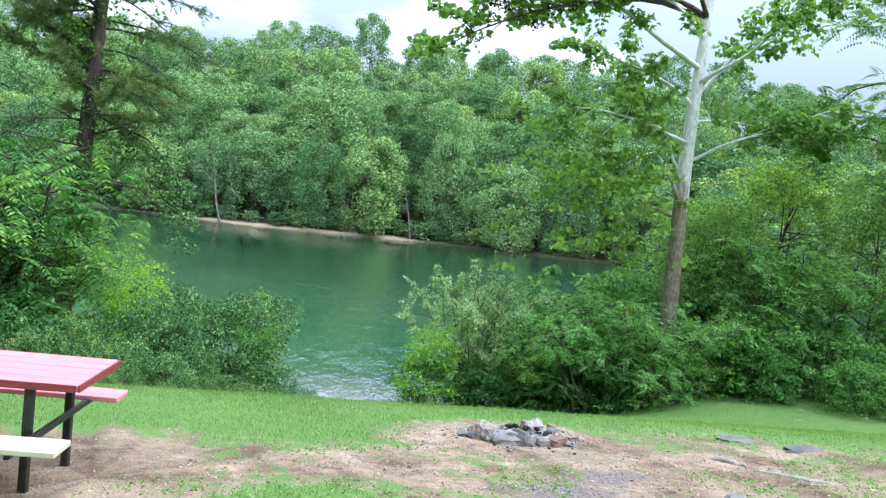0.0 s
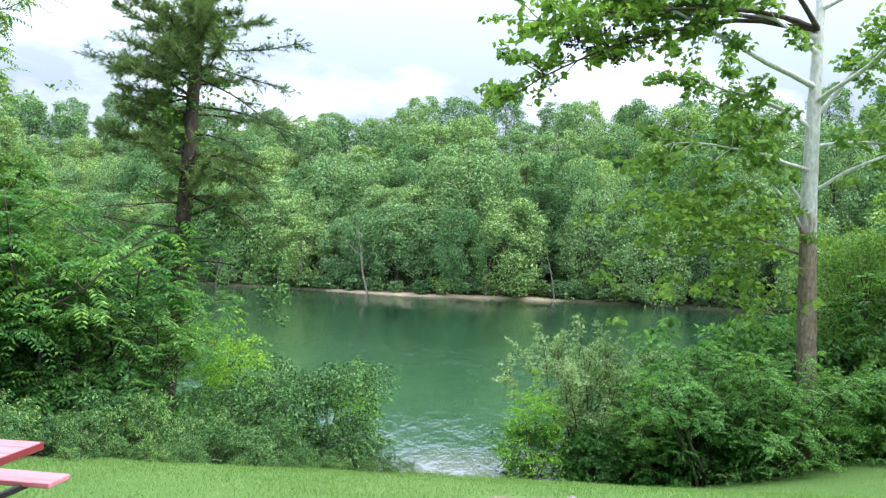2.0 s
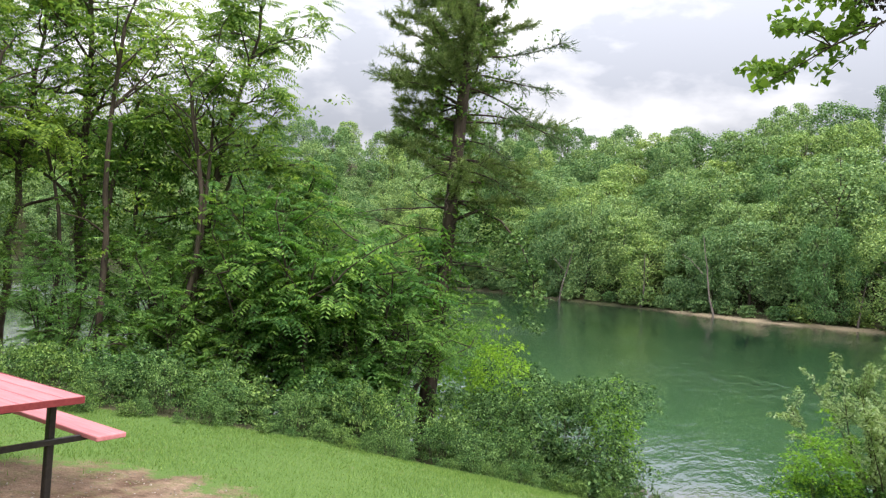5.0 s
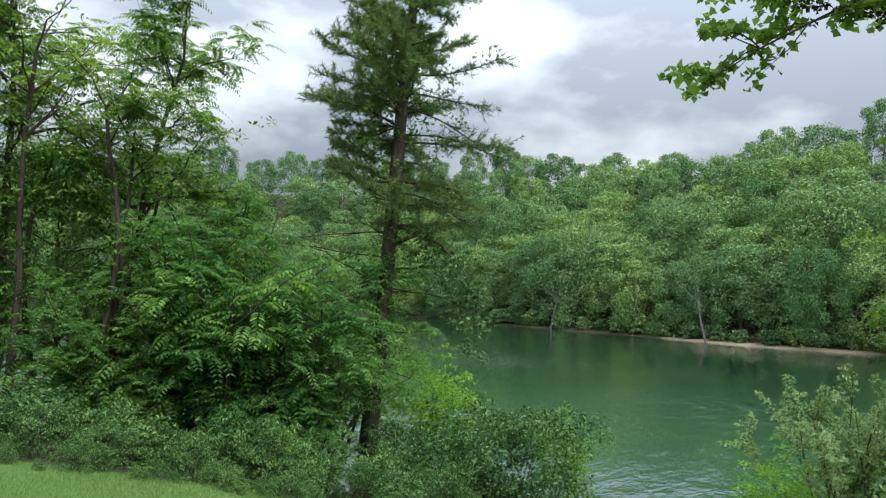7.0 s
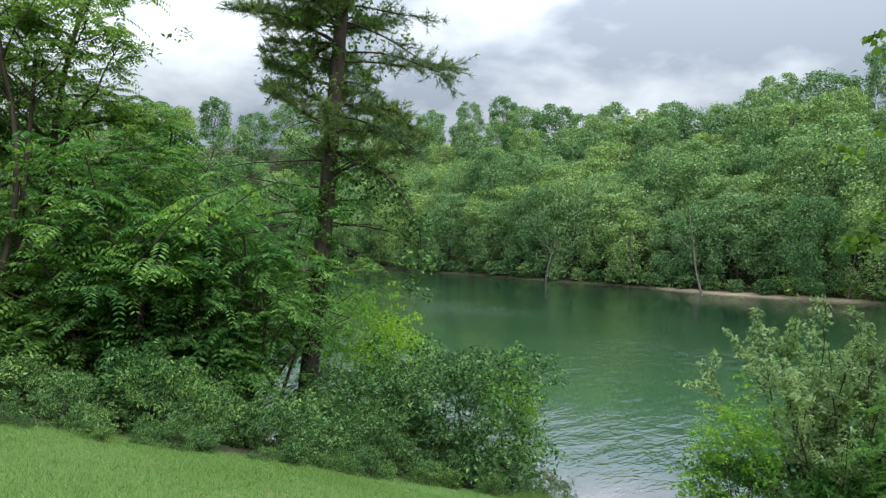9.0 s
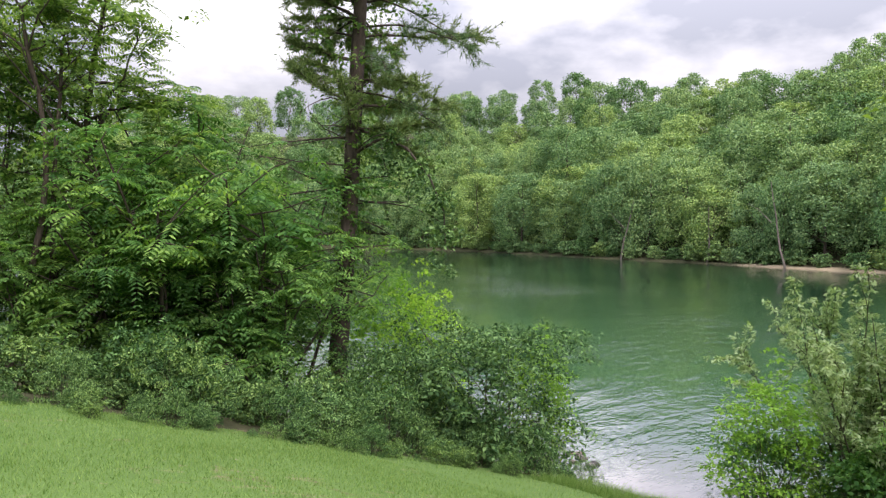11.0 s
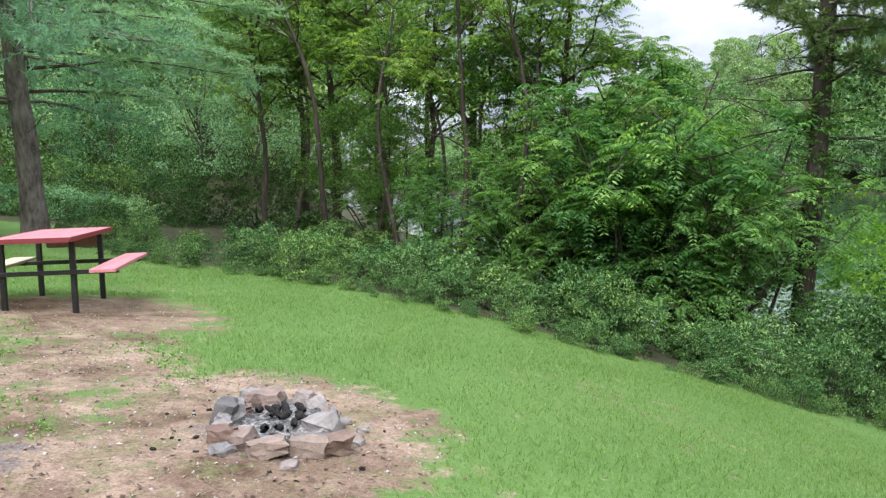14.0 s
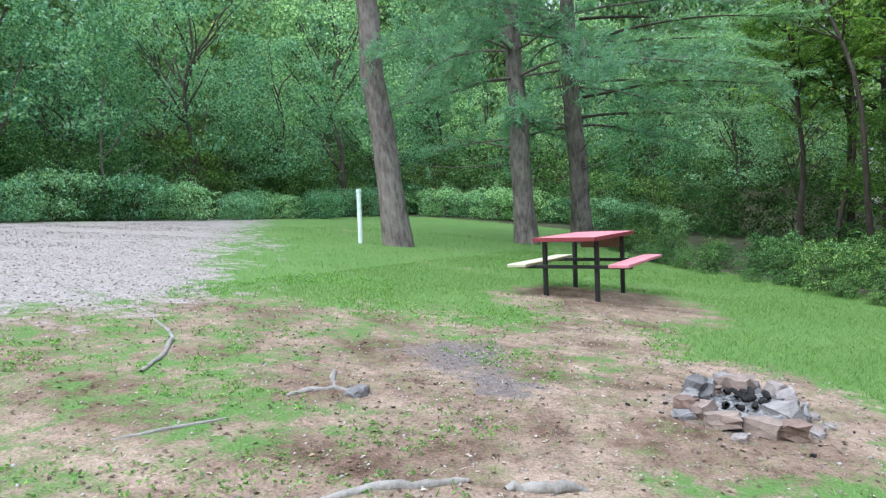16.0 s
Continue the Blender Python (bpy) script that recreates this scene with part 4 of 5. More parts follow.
for x, y, sx, sy, sz, rz in ((4.92, 0.36, 0.16, 0.12, 0.08, 10), (6.9, 2.7, 0.5, 0.2, 0.06, 20), (6.3, 3.1, 0.36, 0.2, 0.06, -10)):
    ob = mesh_part("half_buried_stone", rock_mesh("stone", sx, sy, sz, rng, 0.35), STONE, None)
    ob.matrix_basis = pose(x, y, ground_z(x, y) + sz * 0.12, 6, 0, rz)
    tagged(ob, "pale flat stone half buried in the dirt", "stone", "loose stones")

rng = np.random.default_rng(9)
for i in range(14):
    x, y, sz = rng.uniform(-1.6, 0.3), 14.3 + rng.normal() * 0.25, rng.uniform(0.07, 0.16)
    ob = mesh_part("shore_stone", rock_mesh("stone", sz * 1.5, sz, sz * 0.6, rng, 0.4), STONE, None)
    ob.matrix_basis = pose(x, y, max(ground_z(x, y), WATER - 0.06) + 0.06, 0, 0, rng.uniform(0, 180))
    tagged(ob, "dark wet stone at the edge of the lake", "stone", "shore stones")

# ---------------------------------------------------------------- pines by the table
rng = np.random.default_rng(31)
soft = pine("white_pine", "tall pine with a straight grey-brown trunk", "pines by the table", 14, 3.1, 4.8, rng, NEEDLE_SOFT, BARK_PINE, 0.27, 0.75, 4, 0.17, 0.9, (0, 0), 4, 0.09, 0.010)
tall = pine("white_pine", "tall pine with a straight grey-brown trunk, bare low down", "pines by the table", 15, 6.4, 4.2, rng, NEEDLE_SOFT, BARK_PINE, 0.27, 0.75, 4, 0.17, 0.9, (0, 0), 5, 0.09, 0.010)
move(tall, -4.25, -4.95, 0.47, 20, 1.0, lean=(6.0, -1))
move(soft, -8.4, -3.85, 0.22, 130, 1.0, lean=(-6.5, 0))
far_pine = place(soft, -10.3, -3.05, 0.12, 250, 0.98, lean=(-4, 0))
inward = far_pine.matrix_basis.inverted()
wood, bases, ways = [], [], []
for z0, a, L in ((5.3, 100, 5.2), (4.6, 88, 5.0), (3.9, 108, 4.4), (5.9, 112, 4.8), (3.4, 95, 3.6), (6.4, 80, 4.6), (5.0, 60, 4.2), (4.3, 130, 3.8)):
    path = bent((-10.3, -3.0, z0), (math.cos(radians(a)), math.sin(radians(a)), 0.10), L, rng, 10, 0.06, 0.035)
    wood.append(tube(path, np.linspace(0.045, 0.008, 10), 6))
    for g in rng.uniform(0.3, 1.0, 44):
        c = np.array([np.interp(g, np.linspace(0, 1, 10), path[:, j]) for j in range(3)])
        tw = unit(unit(path[-1] - path[0]) + rng.normal(size=3) * [0.6, 0.6, 0.18])
        ln = rng.uniform(0.3, 0.9)
        wood.append(tube(np.array([c, c + tw * ln * 0.5, c + tw * ln - [0, 0, 0.05]]), [0.007, 0.005, 0.002], 3))
        for h in (0.35, 0.55, 0.75, 1.0):
            bases.append(c + tw * ln * h)
            ways.append(tw)
inward = np.array(inward)
local = lambda v: v @ inward[:3, :3].T + inward[:3, 3]
mesh_part("long_bough", mesh_of("long_bough", None, [(local(v), f) for v, f in wood]), BARK, far_pine, smooth=True)
v, f = tufts(np.array(bases), np.array(ways), 0.17, rng, 12, 0.008)
mesh_part("bough_needles", mesh_of("bough_needles", local(v), f), NEEDLE_SOFT, far_pine)

# ---------------------------------------------------------------- the lake pine
rng = np.random.default_rng(40)
lakep = pine("lake_pine", "tall dark pine with dead lower branches, wrapped in vines", "", 20.0, 6.4, 2.2, rng, NEEDLE, BARK_RED, 0.215, 0.42, 5, 0.15, 2.2, (0, 0), 34, 0.02, 0.008)
move(lakep, -5.27, 12.62, -2.95, 0, 1.0, lean=(-2.5, 1.5))
hgt = rng.uniform(2.2, 12.5, 400)
wide = 0.15 + 0.45 * smooth(4.0, 8.5, hgt)
pts = np.stack([rng.normal(size=400) * wide, rng.normal(size=400) * wide, hgt], -1)
v, f = clump(pts, 0.28 * rng.uniform(0.5, 1.3, 400), 14, 0.095, rng, 0.9, 0.7)
mesh_part("vine", mesh_of("vine", v, f), LEAF_ASH, lakep, "leafy vine climbing the trunk")
# a vine-hung side branch that arches out over the water
arch = np.array([[0.1, 0, 5.9], [0.7, 0.15, 6.2], [1.3, 0.3, 6.0], [1.9, 0.4, 5.4], [2.25, 0.5, 4.7], [2.35, 0.5, 4.0]])
mesh_part("side_branch", mesh_of("side_branch", *tube(arch, np.linspace(0.04, 0.008, 6), 6)), BARK_RED, lakep, "branch arching over the water", smooth=True)
q = rng.uniform(0.8, 5, 120)
pts = np.stack([np.interp(q, np.arange(6), arch[:, j]) for j in range(3)], -1) + rng.normal(size=(120, 3)) * [0.22, 0.25, 0.20]
pts[:, 2] -= np.abs(rng.normal(size=120)) * 0.45
v, f = clump(pts, 0.24 * rng.uniform(0.5, 1.2, 120), 18, 0.095, rng, 1.0, 0.6)
mesh_part("hanging_vine", mesh_of("vine", v, f), LEAF_SHRUB, lakep, "vine hanging from a side branch")
# long thin boughs on the lake side, with wispy needles
wood, bases, ways = [], [], []
for z0, a, L in ((8.6, 10, 3.7), (7.9, -25, 3.3), (9.3, 40, 3.6), (9.6, -5, 3.4), (7.2, 25, 2.8), (9.4, 190, 3.4), (8.8, 168, 2.9), (10.1, 15, 3.3)):
    path = bent((0, 0, z0), (math.cos(radians(a)), math.sin(radians(a)), 0.06), L * 0.74, rng, 9, 0.08, 0.05)
    wood.append(tube(path, np.linspace(0.030, 0.006, 9), 5))
    for g in rng.uniform(0.35, 1.0, 30):
        c = np.array([np.interp(g, np.linspace(0, 1, 9), path[:, j]) for j in range(3)])
        tw = unit(path[-1] - path[0] + rng.normal(size=3) * [1.6, 1.6, 1.0])
        ln = rng.uniform(0.15, 0.5)
        wood.append(tube(np.array([c, c + tw * ln * 0.5, c + tw * ln]), [0.005, 0.004, 0.002], 3))
        bases += [c + tw * ln * 0.5, c + tw * ln]
        ways += [tw, tw]
mesh_part("long_bough", mesh_of("long_bough", None, wood), BARK_RED, lakep, smooth=True)
mesh_part("bough_needles", mesh_of("bough_needles", *tufts(np.array(bases), np.array(ways), 0.17, rng, 12, 0.007)), NEEDLE, lakep)

# ---------------------------------------------------------------- sycamore
rng = np.random.default_rng(51)
syc = thing("sycamore", "sycamore with mottled brown and white trunk", "tree", at=(9.80, 13.95, -3.1))
tr = np.array([[0, 0, -0.3], [0.0, 0, 1.2], [-0.03, 0.05, 3], [-0.05, 0.1, 5], [-0.06, 0.12, 7], [0.0, 0.2, 8.8], [0.1, 0.3, 10.5], [0.2, 0.4, 12.5], [0.2, 0.3, 14.5]])
wood = [tube(tr, [0.30, 0.25, 0.225, 0.205, 0.185, 0.16, 0.13, 0.09, 0.04], 12, 0.03, rng)]
limbs = [((-0.05, 0.1, 6.6), (-0.55, -0.2, 0.85), 2.6, 0.05), ((-0.06, 0.12, 8.6), (-0.6, 0.3, 0.7), 3.4, 0.07), ((0, 0.2, 8.9), (0.55, 0.2, 0.8), 3.5, 0.07),
         ((-0.05, 0.1, 7.1), (0.75, -0.1, 0.75), 3.4, 0.05), ((0.1, 0.3, 10.4), (-0.7, -0.5, 0.5), 4.0, 0.06), ((0.05, 0.2, 9.6), (-0.85, -0.35, 0.42), 6.0, 0.075),
         ((0.1, 0.3, 10.8), (-0.9, -0.25, 0.3), 7.0, 0.08), ((0, 0.2, 9.2), (0.5, -0.7, 0.5), 4.0, 0.06), ((0.15, 0.3, 11.5), (0.8, -0.3, 0.5), 4.2, 0.06),
         ((0, 0.1, 7.6), (-0.8, -0.45, 0.15), 3.6, 0.05), ((-0.05, 0.1, 5.6), (-0.75, 0.35, 0.35), 3.0, 0.05), ((0, 0.2, 8.2), (0.9, 0.2, 0.3), 3.4, 0.05)]
tips = []
for p0, d, L, r in limbs:
    path = bent(p0, d, L, rng, 9, 0.10, 0.035)
    wood.append(tube(path, np.linspace(r, 0.012, 9), 6))
    for q in range(3, 9):
        for _ in range(2):
            tw = bent(path[q], unit(path[-1] - path[0]) + rng.normal(size=3) * [0.7, 0.7, 0.5], rng.uniform(0.5, 1.4), rng, 5, 0.15, 0.06)
            wood.append(tube(tw, np.linspace(0.014, 0.004, 5), 4))
            tips += [tw[2], tw[3], tw[4]]
dead = np.array([(-0.08, -0.02, 5.9), (-0.35, -0.25, 6.25), (-0.72, -0.35, 6.85), (-1.1, -0.4, 7.25), (-1.5, -0.42, 7.12), (-1.85, -0.45, 6.85)])
mesh_part("dead_branch", mesh_of("dead_branch", *tube(dead, np.linspace(0.06, 0.015, 6), 6)), BARK_SYC, syc, "bare pale dead branch", smooth=True)
mesh_part("trunk", mesh_of("trunk", None, wood), BARK_SYC, syc, smooth=True)
tips = np.array(tips)
v, f = clump(tips, 0.34 * rng.uniform(0.6, 1.3, len(tips)), 20, 0.17, rng, 0.8, 0.85)
mesh_part("crown", mesh_of("crown", v, f), LEAF_SYC, syc)
low_pts = np.array([-2.3, 0.2, 6.0]) + rng.normal(size=(130, 3)) * [1.3, 0.8, 1.1]
v, f = clump(low_pts, 0.4 * rng.uniform(0.6, 1.3, 130), 20, 0.16, rng, 0.6, 0.85)
mesh_part("low_foliage", mesh_of("low_foliage", v, f), LEAF_SYC, syc, "bright lower leaves")
dry = np.array([-5.2, -1.7, 10.05]) + rng.normal(size=(46, 3)) * [0.6, 0.3, 0.18]
v, f = clump(dry, 0.16 * rng.uniform(0.6, 1.3, 46), 14, 0.11, rng, 0.9, 0.6)
mesh_part("withered_leaves", mesh_of("withered_leaves", v, f), LEAF_DRY, syc, "dark withered leaf cluster")
# the long boughs that reach over the lawn
bough, pts = [], []
for d, L, sag in (((-0.80, -0.22, 0.10), 8.3, 0.062), ((-0.75, -0.45, 0.16), 7.2, 0.045), ((-0.78, 0.05, 0.22), 6.6, 0.04), ((-0.5, -0.7, 0.2), 6.0, 0.04)):
    main = bent((0.1, 0.3, 11.0), d, L, rng, 11, 0.05, sag)
    bough.append((main, 0.07, 0.010))
    for q in range(4, 11):
        for _ in range(4):
            tw = bent(main[q], unit(np.array(d)) * 0.6 + rng.normal(size=3) * [0.7, 0.7, 0.4], rng.uniform(0.5, 1.7), rng, 6, 0.15, 0.05)
            bough.append((tw, 0.013, 0.004))
            pts += [tw[2], tw[3], tw[4], tw[5]]
mesh_part("bough", mesh_of("bough", None, [tube(p, np.linspace(r0, r1, len(p)), 5) for p, r0, r1 in bough]), BARK, syc, smooth=True)
pts = np.array(pts)
v, f = clump(pts, 0.24 * rng.uniform(0.6, 1.2, len(pts)), 9, 0.17, rng, 0.9, 0.85)
mesh_part("bough_leaves", mesh_of("bough_leaves", v, f), LEAF_SYC, syc)

# ---------------------------------------------------------------- near bank shrubs
rng = np.random.default_rng(61)
BANK = ("bank_shrub", "tangled leafy green shrub on the lake bank", "bank shrubs")
bank = [shrub(*BANK, 1.35, 0.95, 20, 105, 26, 0.095, rng, LEAF_SHRUB, 0.5, 0.26),
        shrub(*BANK, 1.1, 1.05, 22, 120, 28, 0.070, rng, LEAF_SHRUB, 0.5, 0.22),
        shrub(*BANK, 1.6, 0.85, 24, 100, 24, 0.12, rng, LEAF_SHRUB, 0.45, 0.26)]
for plant in bank:
    bases = rng.normal(size=(34, 3)) * [0.5, 0.5, 0.22] + [0, 0, 0.85]
    ways = rng.normal(size=(34, 3)) * [1, 1, 0.4] + [0, 0, 0.7]
    mesh_part("sprig", mesh_of("sprig", None, fronds(bases, ways, 0.42, rng, 6, 0.11, 0.45)), LEAF_SHRUB, plant, kind="stuff")
spots = []
for yb in np.arange(-2.5, 13.6, 0.62):
    xb = float(np.interp(yb, BORDER_Y, BORDER_X))
    for row in range(3):
        x = xb - 0.26 - row * 0.95 + rng.normal() * 0.22
        y = yb + rng.normal() * 0.25 + row * 0.15
        if y < 13.4:
            low = 0.62 + 0.38 * float(np.interp(y, [0.8, 3.2], [0, 1]))
            spots.append((x, y, (0.60 + 0.17 * row + rng.uniform(-0.18, 0.26)) * low))
for yb in np.arange(-2.5, 13.2, 0.42):
    spots.append((float(np.interp(yb, BORDER_Y, BORDER_X)) + 0.02 + rng.normal() * 0.12, yb + rng.normal() * 0.1, rng.uniform(0.22, 0.48)))
for i, (x, y, s) in enumerate(spots):
    src = bank[i % 3]
    args = (x, y, ground_z(x, y) - 0.03, rng.uniform(0, 360), s, s * rng.uniform(0.8, 1.35))
    if i < 3:
        move(src, *args)
    else:
        place(src, *args)

rng = np.random.default_rng(62)
corner = shrub("corner_shrub", "broad dense shrub hanging over the water", "", 2.5, 1.65, 34, 540, 26, 0.085, rng, LEAF_SHRUB, 0.55, 0.30)
move(corner, -1.65, 13.1, -3.1, 0, 1.06)
place(corner, -3.2, 12.2, -2.75, 140, 0.68)
bright = shrub("bright_shrub", "bright yellow-green leafy shrub by the lake", "", 2.9, 1.0, 14, 190, 22, 0.085, rng, LEAF_BRIGHT, 0.55, 0.26)
move(bright, -5.3, 14.3, -3.2, 0, 1.2)
place(bright, -4.0, 13.9, -3.2, 200, 0.9)
place(bright, -0.95, 13.9, -3.15, 70, 0.62)
place(bright, 3.5, 13.2, -2.95, 160, 0.72, 0.6)

# ---------------------------------------------------------------- sumac thicket on the bank
rng = np.random.default_rng(70)
su = [sumac("sumac", "slender sumac with feathery green leaves", "sumac thicket", 5.2, 1.75, 10, 1000, rng, LEAF_SUMAC),
      sumac("sumac", "slender sumac with feathery green leaves", "sumac thicket", 4.5, 1.8, 10, 1000, rng, LEAF_SUMAC)]
places = [(-6.5, 9.8, 1.22), (-7.9, 9.3, 1.34), (-7.4, 11.2, 1.30), (-9.2, 10.4, 1.15), (-6.2, 11.6, 1.0), (-9.6, 8.2, 0.8), (-10.8, 6.4, 0.6), (-15.6, 5.4, 0.6), (-8.3, 7.9, 0.66), (-5.4, 10.6, 0.7)]
for i, (x, y, s) in enumerate(places):
    args = (x, y, ground_z(x, y) - 0.05, rng.uniform(0, 360), s)
    move(su[i], *args) if i < 2 else place(su[i % 2], *args)

for x, y, s in ((-5.2, 8.2, 1.3), (-6.6, 8.0, 1.3), (-8.2, 8.6, 1.3), (-4.4, 9.8, 1.3), (-6.0, 10.4, 1.4), (-9.4, 7.0, 1.2), (-11.2, 6.2, 1.2), (-13, 4.8, 1.3), (-15.2, 4.0, 1.4), (-12, 3.4, 1.3), (-8.6, 5.8, 1.2), (-17, 3.0, 1.5)):
    place(bank[2], x, y, ground_z(x, y) - 0.05, rng.uniform(0, 360), s * 0.85, s * 0.68)

# ---------------------------------------------------------------- bank trees
rng = np.random.default_rng(80)
SLIM = "slim dark-stemmed tree with drooping feathered leaves"
AIRY = "slim dark-stemmed tree with airy leaves"
bt = [walnut("bank_tree", SLIM, "bank trees", 12.5, (0.03, 0.0), 0.33, 4.4, 24, rng, LEAF_ASH, BARK, 0.15, 6, 0.58, 0.14, 9),
      walnut("bank_tree", SLIM, "bank trees", 11.0, (0.06, 0.01), 0.36, 4.0, 22, rng, LEAF_ASH, BARK, 0.12, 6, 0.58, 0.14, 9),
      broadleaf("bank_tree", AIRY, "bank trees", 9.5, 1.2, 2.3, 360, 24, 0.16, rng, LEAF_ASH, BARK, 0.09, 0.5, 0.45, 14),
      broadleaf("bank_tree", AIRY, "bank trees", 12.5, 3.6, 2.8, 380, 24, 0.18, rng, LEAF_ASH, BARK, 0.15, 0.55, 0.42, 16)]
walnut_tree = walnut("leaning_walnut", "slender walnut leaning towards the lake, with drooping leaves", "", 10.2, (0.25, -0.03), 0.36, 4.0, 24, rng, LEAF_ASH, BARK, 0.14, 8, 0.58, 0.14, 9)
move(walnut_tree, -10.75, 9.45, ground_z(-10.75, 9.45) - 0.05)
places = [(-12.6, 7.7, 1.0, 0), (-14.2, 6.7, 0.95, 1), (-16.3, 5.6, 1.05, 1), (-17.6, 4.2, 1.0, 0), (-19.5, 7.6, 1.0, 0), (-11.2, 8.3, 0.75, 2),
          (-20.5, 3.2, 1.0, 0), (-13.4, 5.3, 0.62, 2), (-17.5, 1.8, 0.95, 1), (-25, 6.5, 1.0, 3), (-18.2, 6.6, 0.8, 2), (-15.8, 4.0, 0.66, 2)]
used = set()
for x, y, s, k in places:
    args = (x, y, ground_z(x, y) - 0.05, rng.uniform(0, 360), s)
    if k in used:
        place(bt[k], *args)
    else:
        move(bt[k], *args)
        used.add(k)

rng = np.random.default_rng(85)
sap = thing("thicket_sapling", "thin dark sapling trunk in the thicket", "sapling", "thicket saplings")
stem = bent((0, 0, -0.2), (0.06, 0, 1), 6.5, rng, 10, 0.07)
mesh_part("trunk", mesh_of("trunk", *tube(stem, np.linspace(0.075, 0.03, 10), 6)), BARK, sap, smooth=True)
for _ in range(9):
    a = rng.uniform(0, 6.283)
    limb = bent(stem[rng.integers(4, 10)], (math.cos(a), math.sin(a), 0.9), rng.uniform(0.7, 1.8), rng, 6, 0.15)
    mesh_part("limb", mesh_of("limb", *tube(limb, np.linspace(0.022, 0.006, 6), 4)), BARK, sap, smooth=True)
pts = np.stack([rng.normal(size=46) * 0.8 + 0.3, rng.normal(size=46) * 0.8, rng.uniform(3.4, 7.4, 46)], -1)
mesh_part("crown", mesh_of("crown", *clump(pts, 0.34 * rng.uniform(0.6, 1.2, 46), 18, 0.11, rng, 0.6, 0.45)), LEAF_ASH, sap)
spots = [(-8.6, 7.2), (-9.9, 6.6), (-11.6, 6.3), (-12.4, 5.6), (-14.0, 4.9), (-9.2, 8.8), (-15.2, 3.6), (-16.6, 2.6), (-10.6, 7.8)]
for i, (x, y) in enumerate(spots):
    args = (x, y, ground_z(x, y) - 0.05, rng.uniform(0, 360), rng.uniform(0.8, 1.15), None, (rng.normal() * 4, rng.normal() * 4))
    move(sap, *args) if i == 0 else place(sap, *args)

# ---------------------------------------------------------------- right bank
rng = np.random.default_rng(90)
willow = wand_shrub("willow_shrub", "pale grey-green willow shrub with upright stems", 4.5, 1.5, 26, 19, 0.088, rng, LEAF_WILLOW, STEM)
move(willow, 4.75, 14.3, -3.05)
rt = [shrub("thicket_shrub", "dense leafy thicket shrub above the lawn", "thicket shrubs", 2.2, 1.4, 20, 260, 24, 0.10, rng, LEAF_SUMAC, 0.55, 0.3),
      shrub("thicket_shrub", "dense leafy thicket shrub above the lawn", "thicket shrubs", 2.0, 1.3, 20, 240, 24, 0.12, rng, LEAF_SUMAC, 0.6, 0.3)]
places = [(3.4, 14.0, 0.65), (4.9, 13.4, 0.7), (6.4, 13.0, 0.75), (8.0, 12.6, 0.8), (9.8, 12.3, 0.85), (11.6, 12.0, 0.9), (13.5, 11.1, 1.0), (15.6, 10.6, 1.1), (17.8, 10.2, 1.1),
          (6.6, 13.2, 1.25), (8.2, 13.0, 1.2), (11.3, 12.6, 1.25), (13.4, 12.4, 1.4), (15.8, 12.2, 1.5), (18.4, 11.5, 1.5), (7.4, 15.0, 2.0), (12.4, 14.8, 2.2), (20.5, 9.5, 1.2),
          (6.4, 15.8, 2.0), (8.6, 16.0, 2.5), (10.6, 16.4, 2.7), (13.0, 17.0, 2.9), (15.5, 15.5, 2.7), (18.5, 14.5, 2.7), (9.6, 14.9, 1.8)]
for i, (x, y, s) in enumerate(places):
    args = (x, y, max(ground_z(x, y), WATER) - 0.05, rng.uniform(0, 360), s)
    move(rt[i], *args) if i < 2 else place(rt[i % 2], *args)
for x, y, s in ((7.2, 12.6, 0.62), (8.6, 12.2, 0.55), (6.1, 13.4, 0.5), (12.3, 13.4, 0.8)):
    place(su[1], x, y, ground_z(x, y) - 0.05, rng.uniform(0, 360), s)
for x, y, s, k in ((13.8, 16.0, 1.0, 2), (11.6, 15.4, 0.75, 2), (15.0, 13.4, 0.8, 2), (16.6, 14.0, 1.05, 0), (19.5, 12.5, 1.1, 1), (22, 11, 1.1, 2), (12.2, 18, 0.9, 2)):
    place(bt[k], x, y, max(ground_z(x, y), WATER) - 0.05, rng.uniform(0, 360), s)

# ---------------------------------------------------------------- woods behind the table
rng = np.random.default_rng(100)
wd = [billow("woods_tree", "leafy woodland tree with drooping lower boughs", "woodland trees", 11.5, 0.9, 3.7, 58, 220, 0.135, rng, LEAF_WOOD, BARK, 0.11, 14, (0.17, 0.33), 0.6, 0.5),
      billow("woods_tree", "leafy woodland tree with drooping lower boughs", "woodland trees", 13, 1.8, 3.7, 58, 220, 0.135, rng, LEAF_WOOD, BARK, 0.13, 16, (0.17, 0.33), 0.6, 0.5)]
places = []
for k in range(9):
    places.append((-19 + k * 3.6 + rng.normal() * 0.5, -15.6 + rng.normal() * 0.7 + (1.6 if k < 3 else 0)))
for k in range(5):
    places.append((-21 + rng.normal() * 0.9, -13 + k * 3.1 + rng.normal() * 0.4))
for k in range(8):
    places.append((-26 + k * 4.4 + rng.normal(), -20.5 + rng.normal()))
for k in range(4):
    places.append((-27.5 + rng.normal(), -12 + k * 4.4))
for i, (x, y) in enumerate(places):
    args = (x, y, ground_z(x, y) - 0.1, rng.uniform(0, 360), rng.uniform(0.68, 0.92))
    move(wd[i], *args) if i < 2 else place(wd[i % 2], *args)
rng = np.random.default_rng(101)
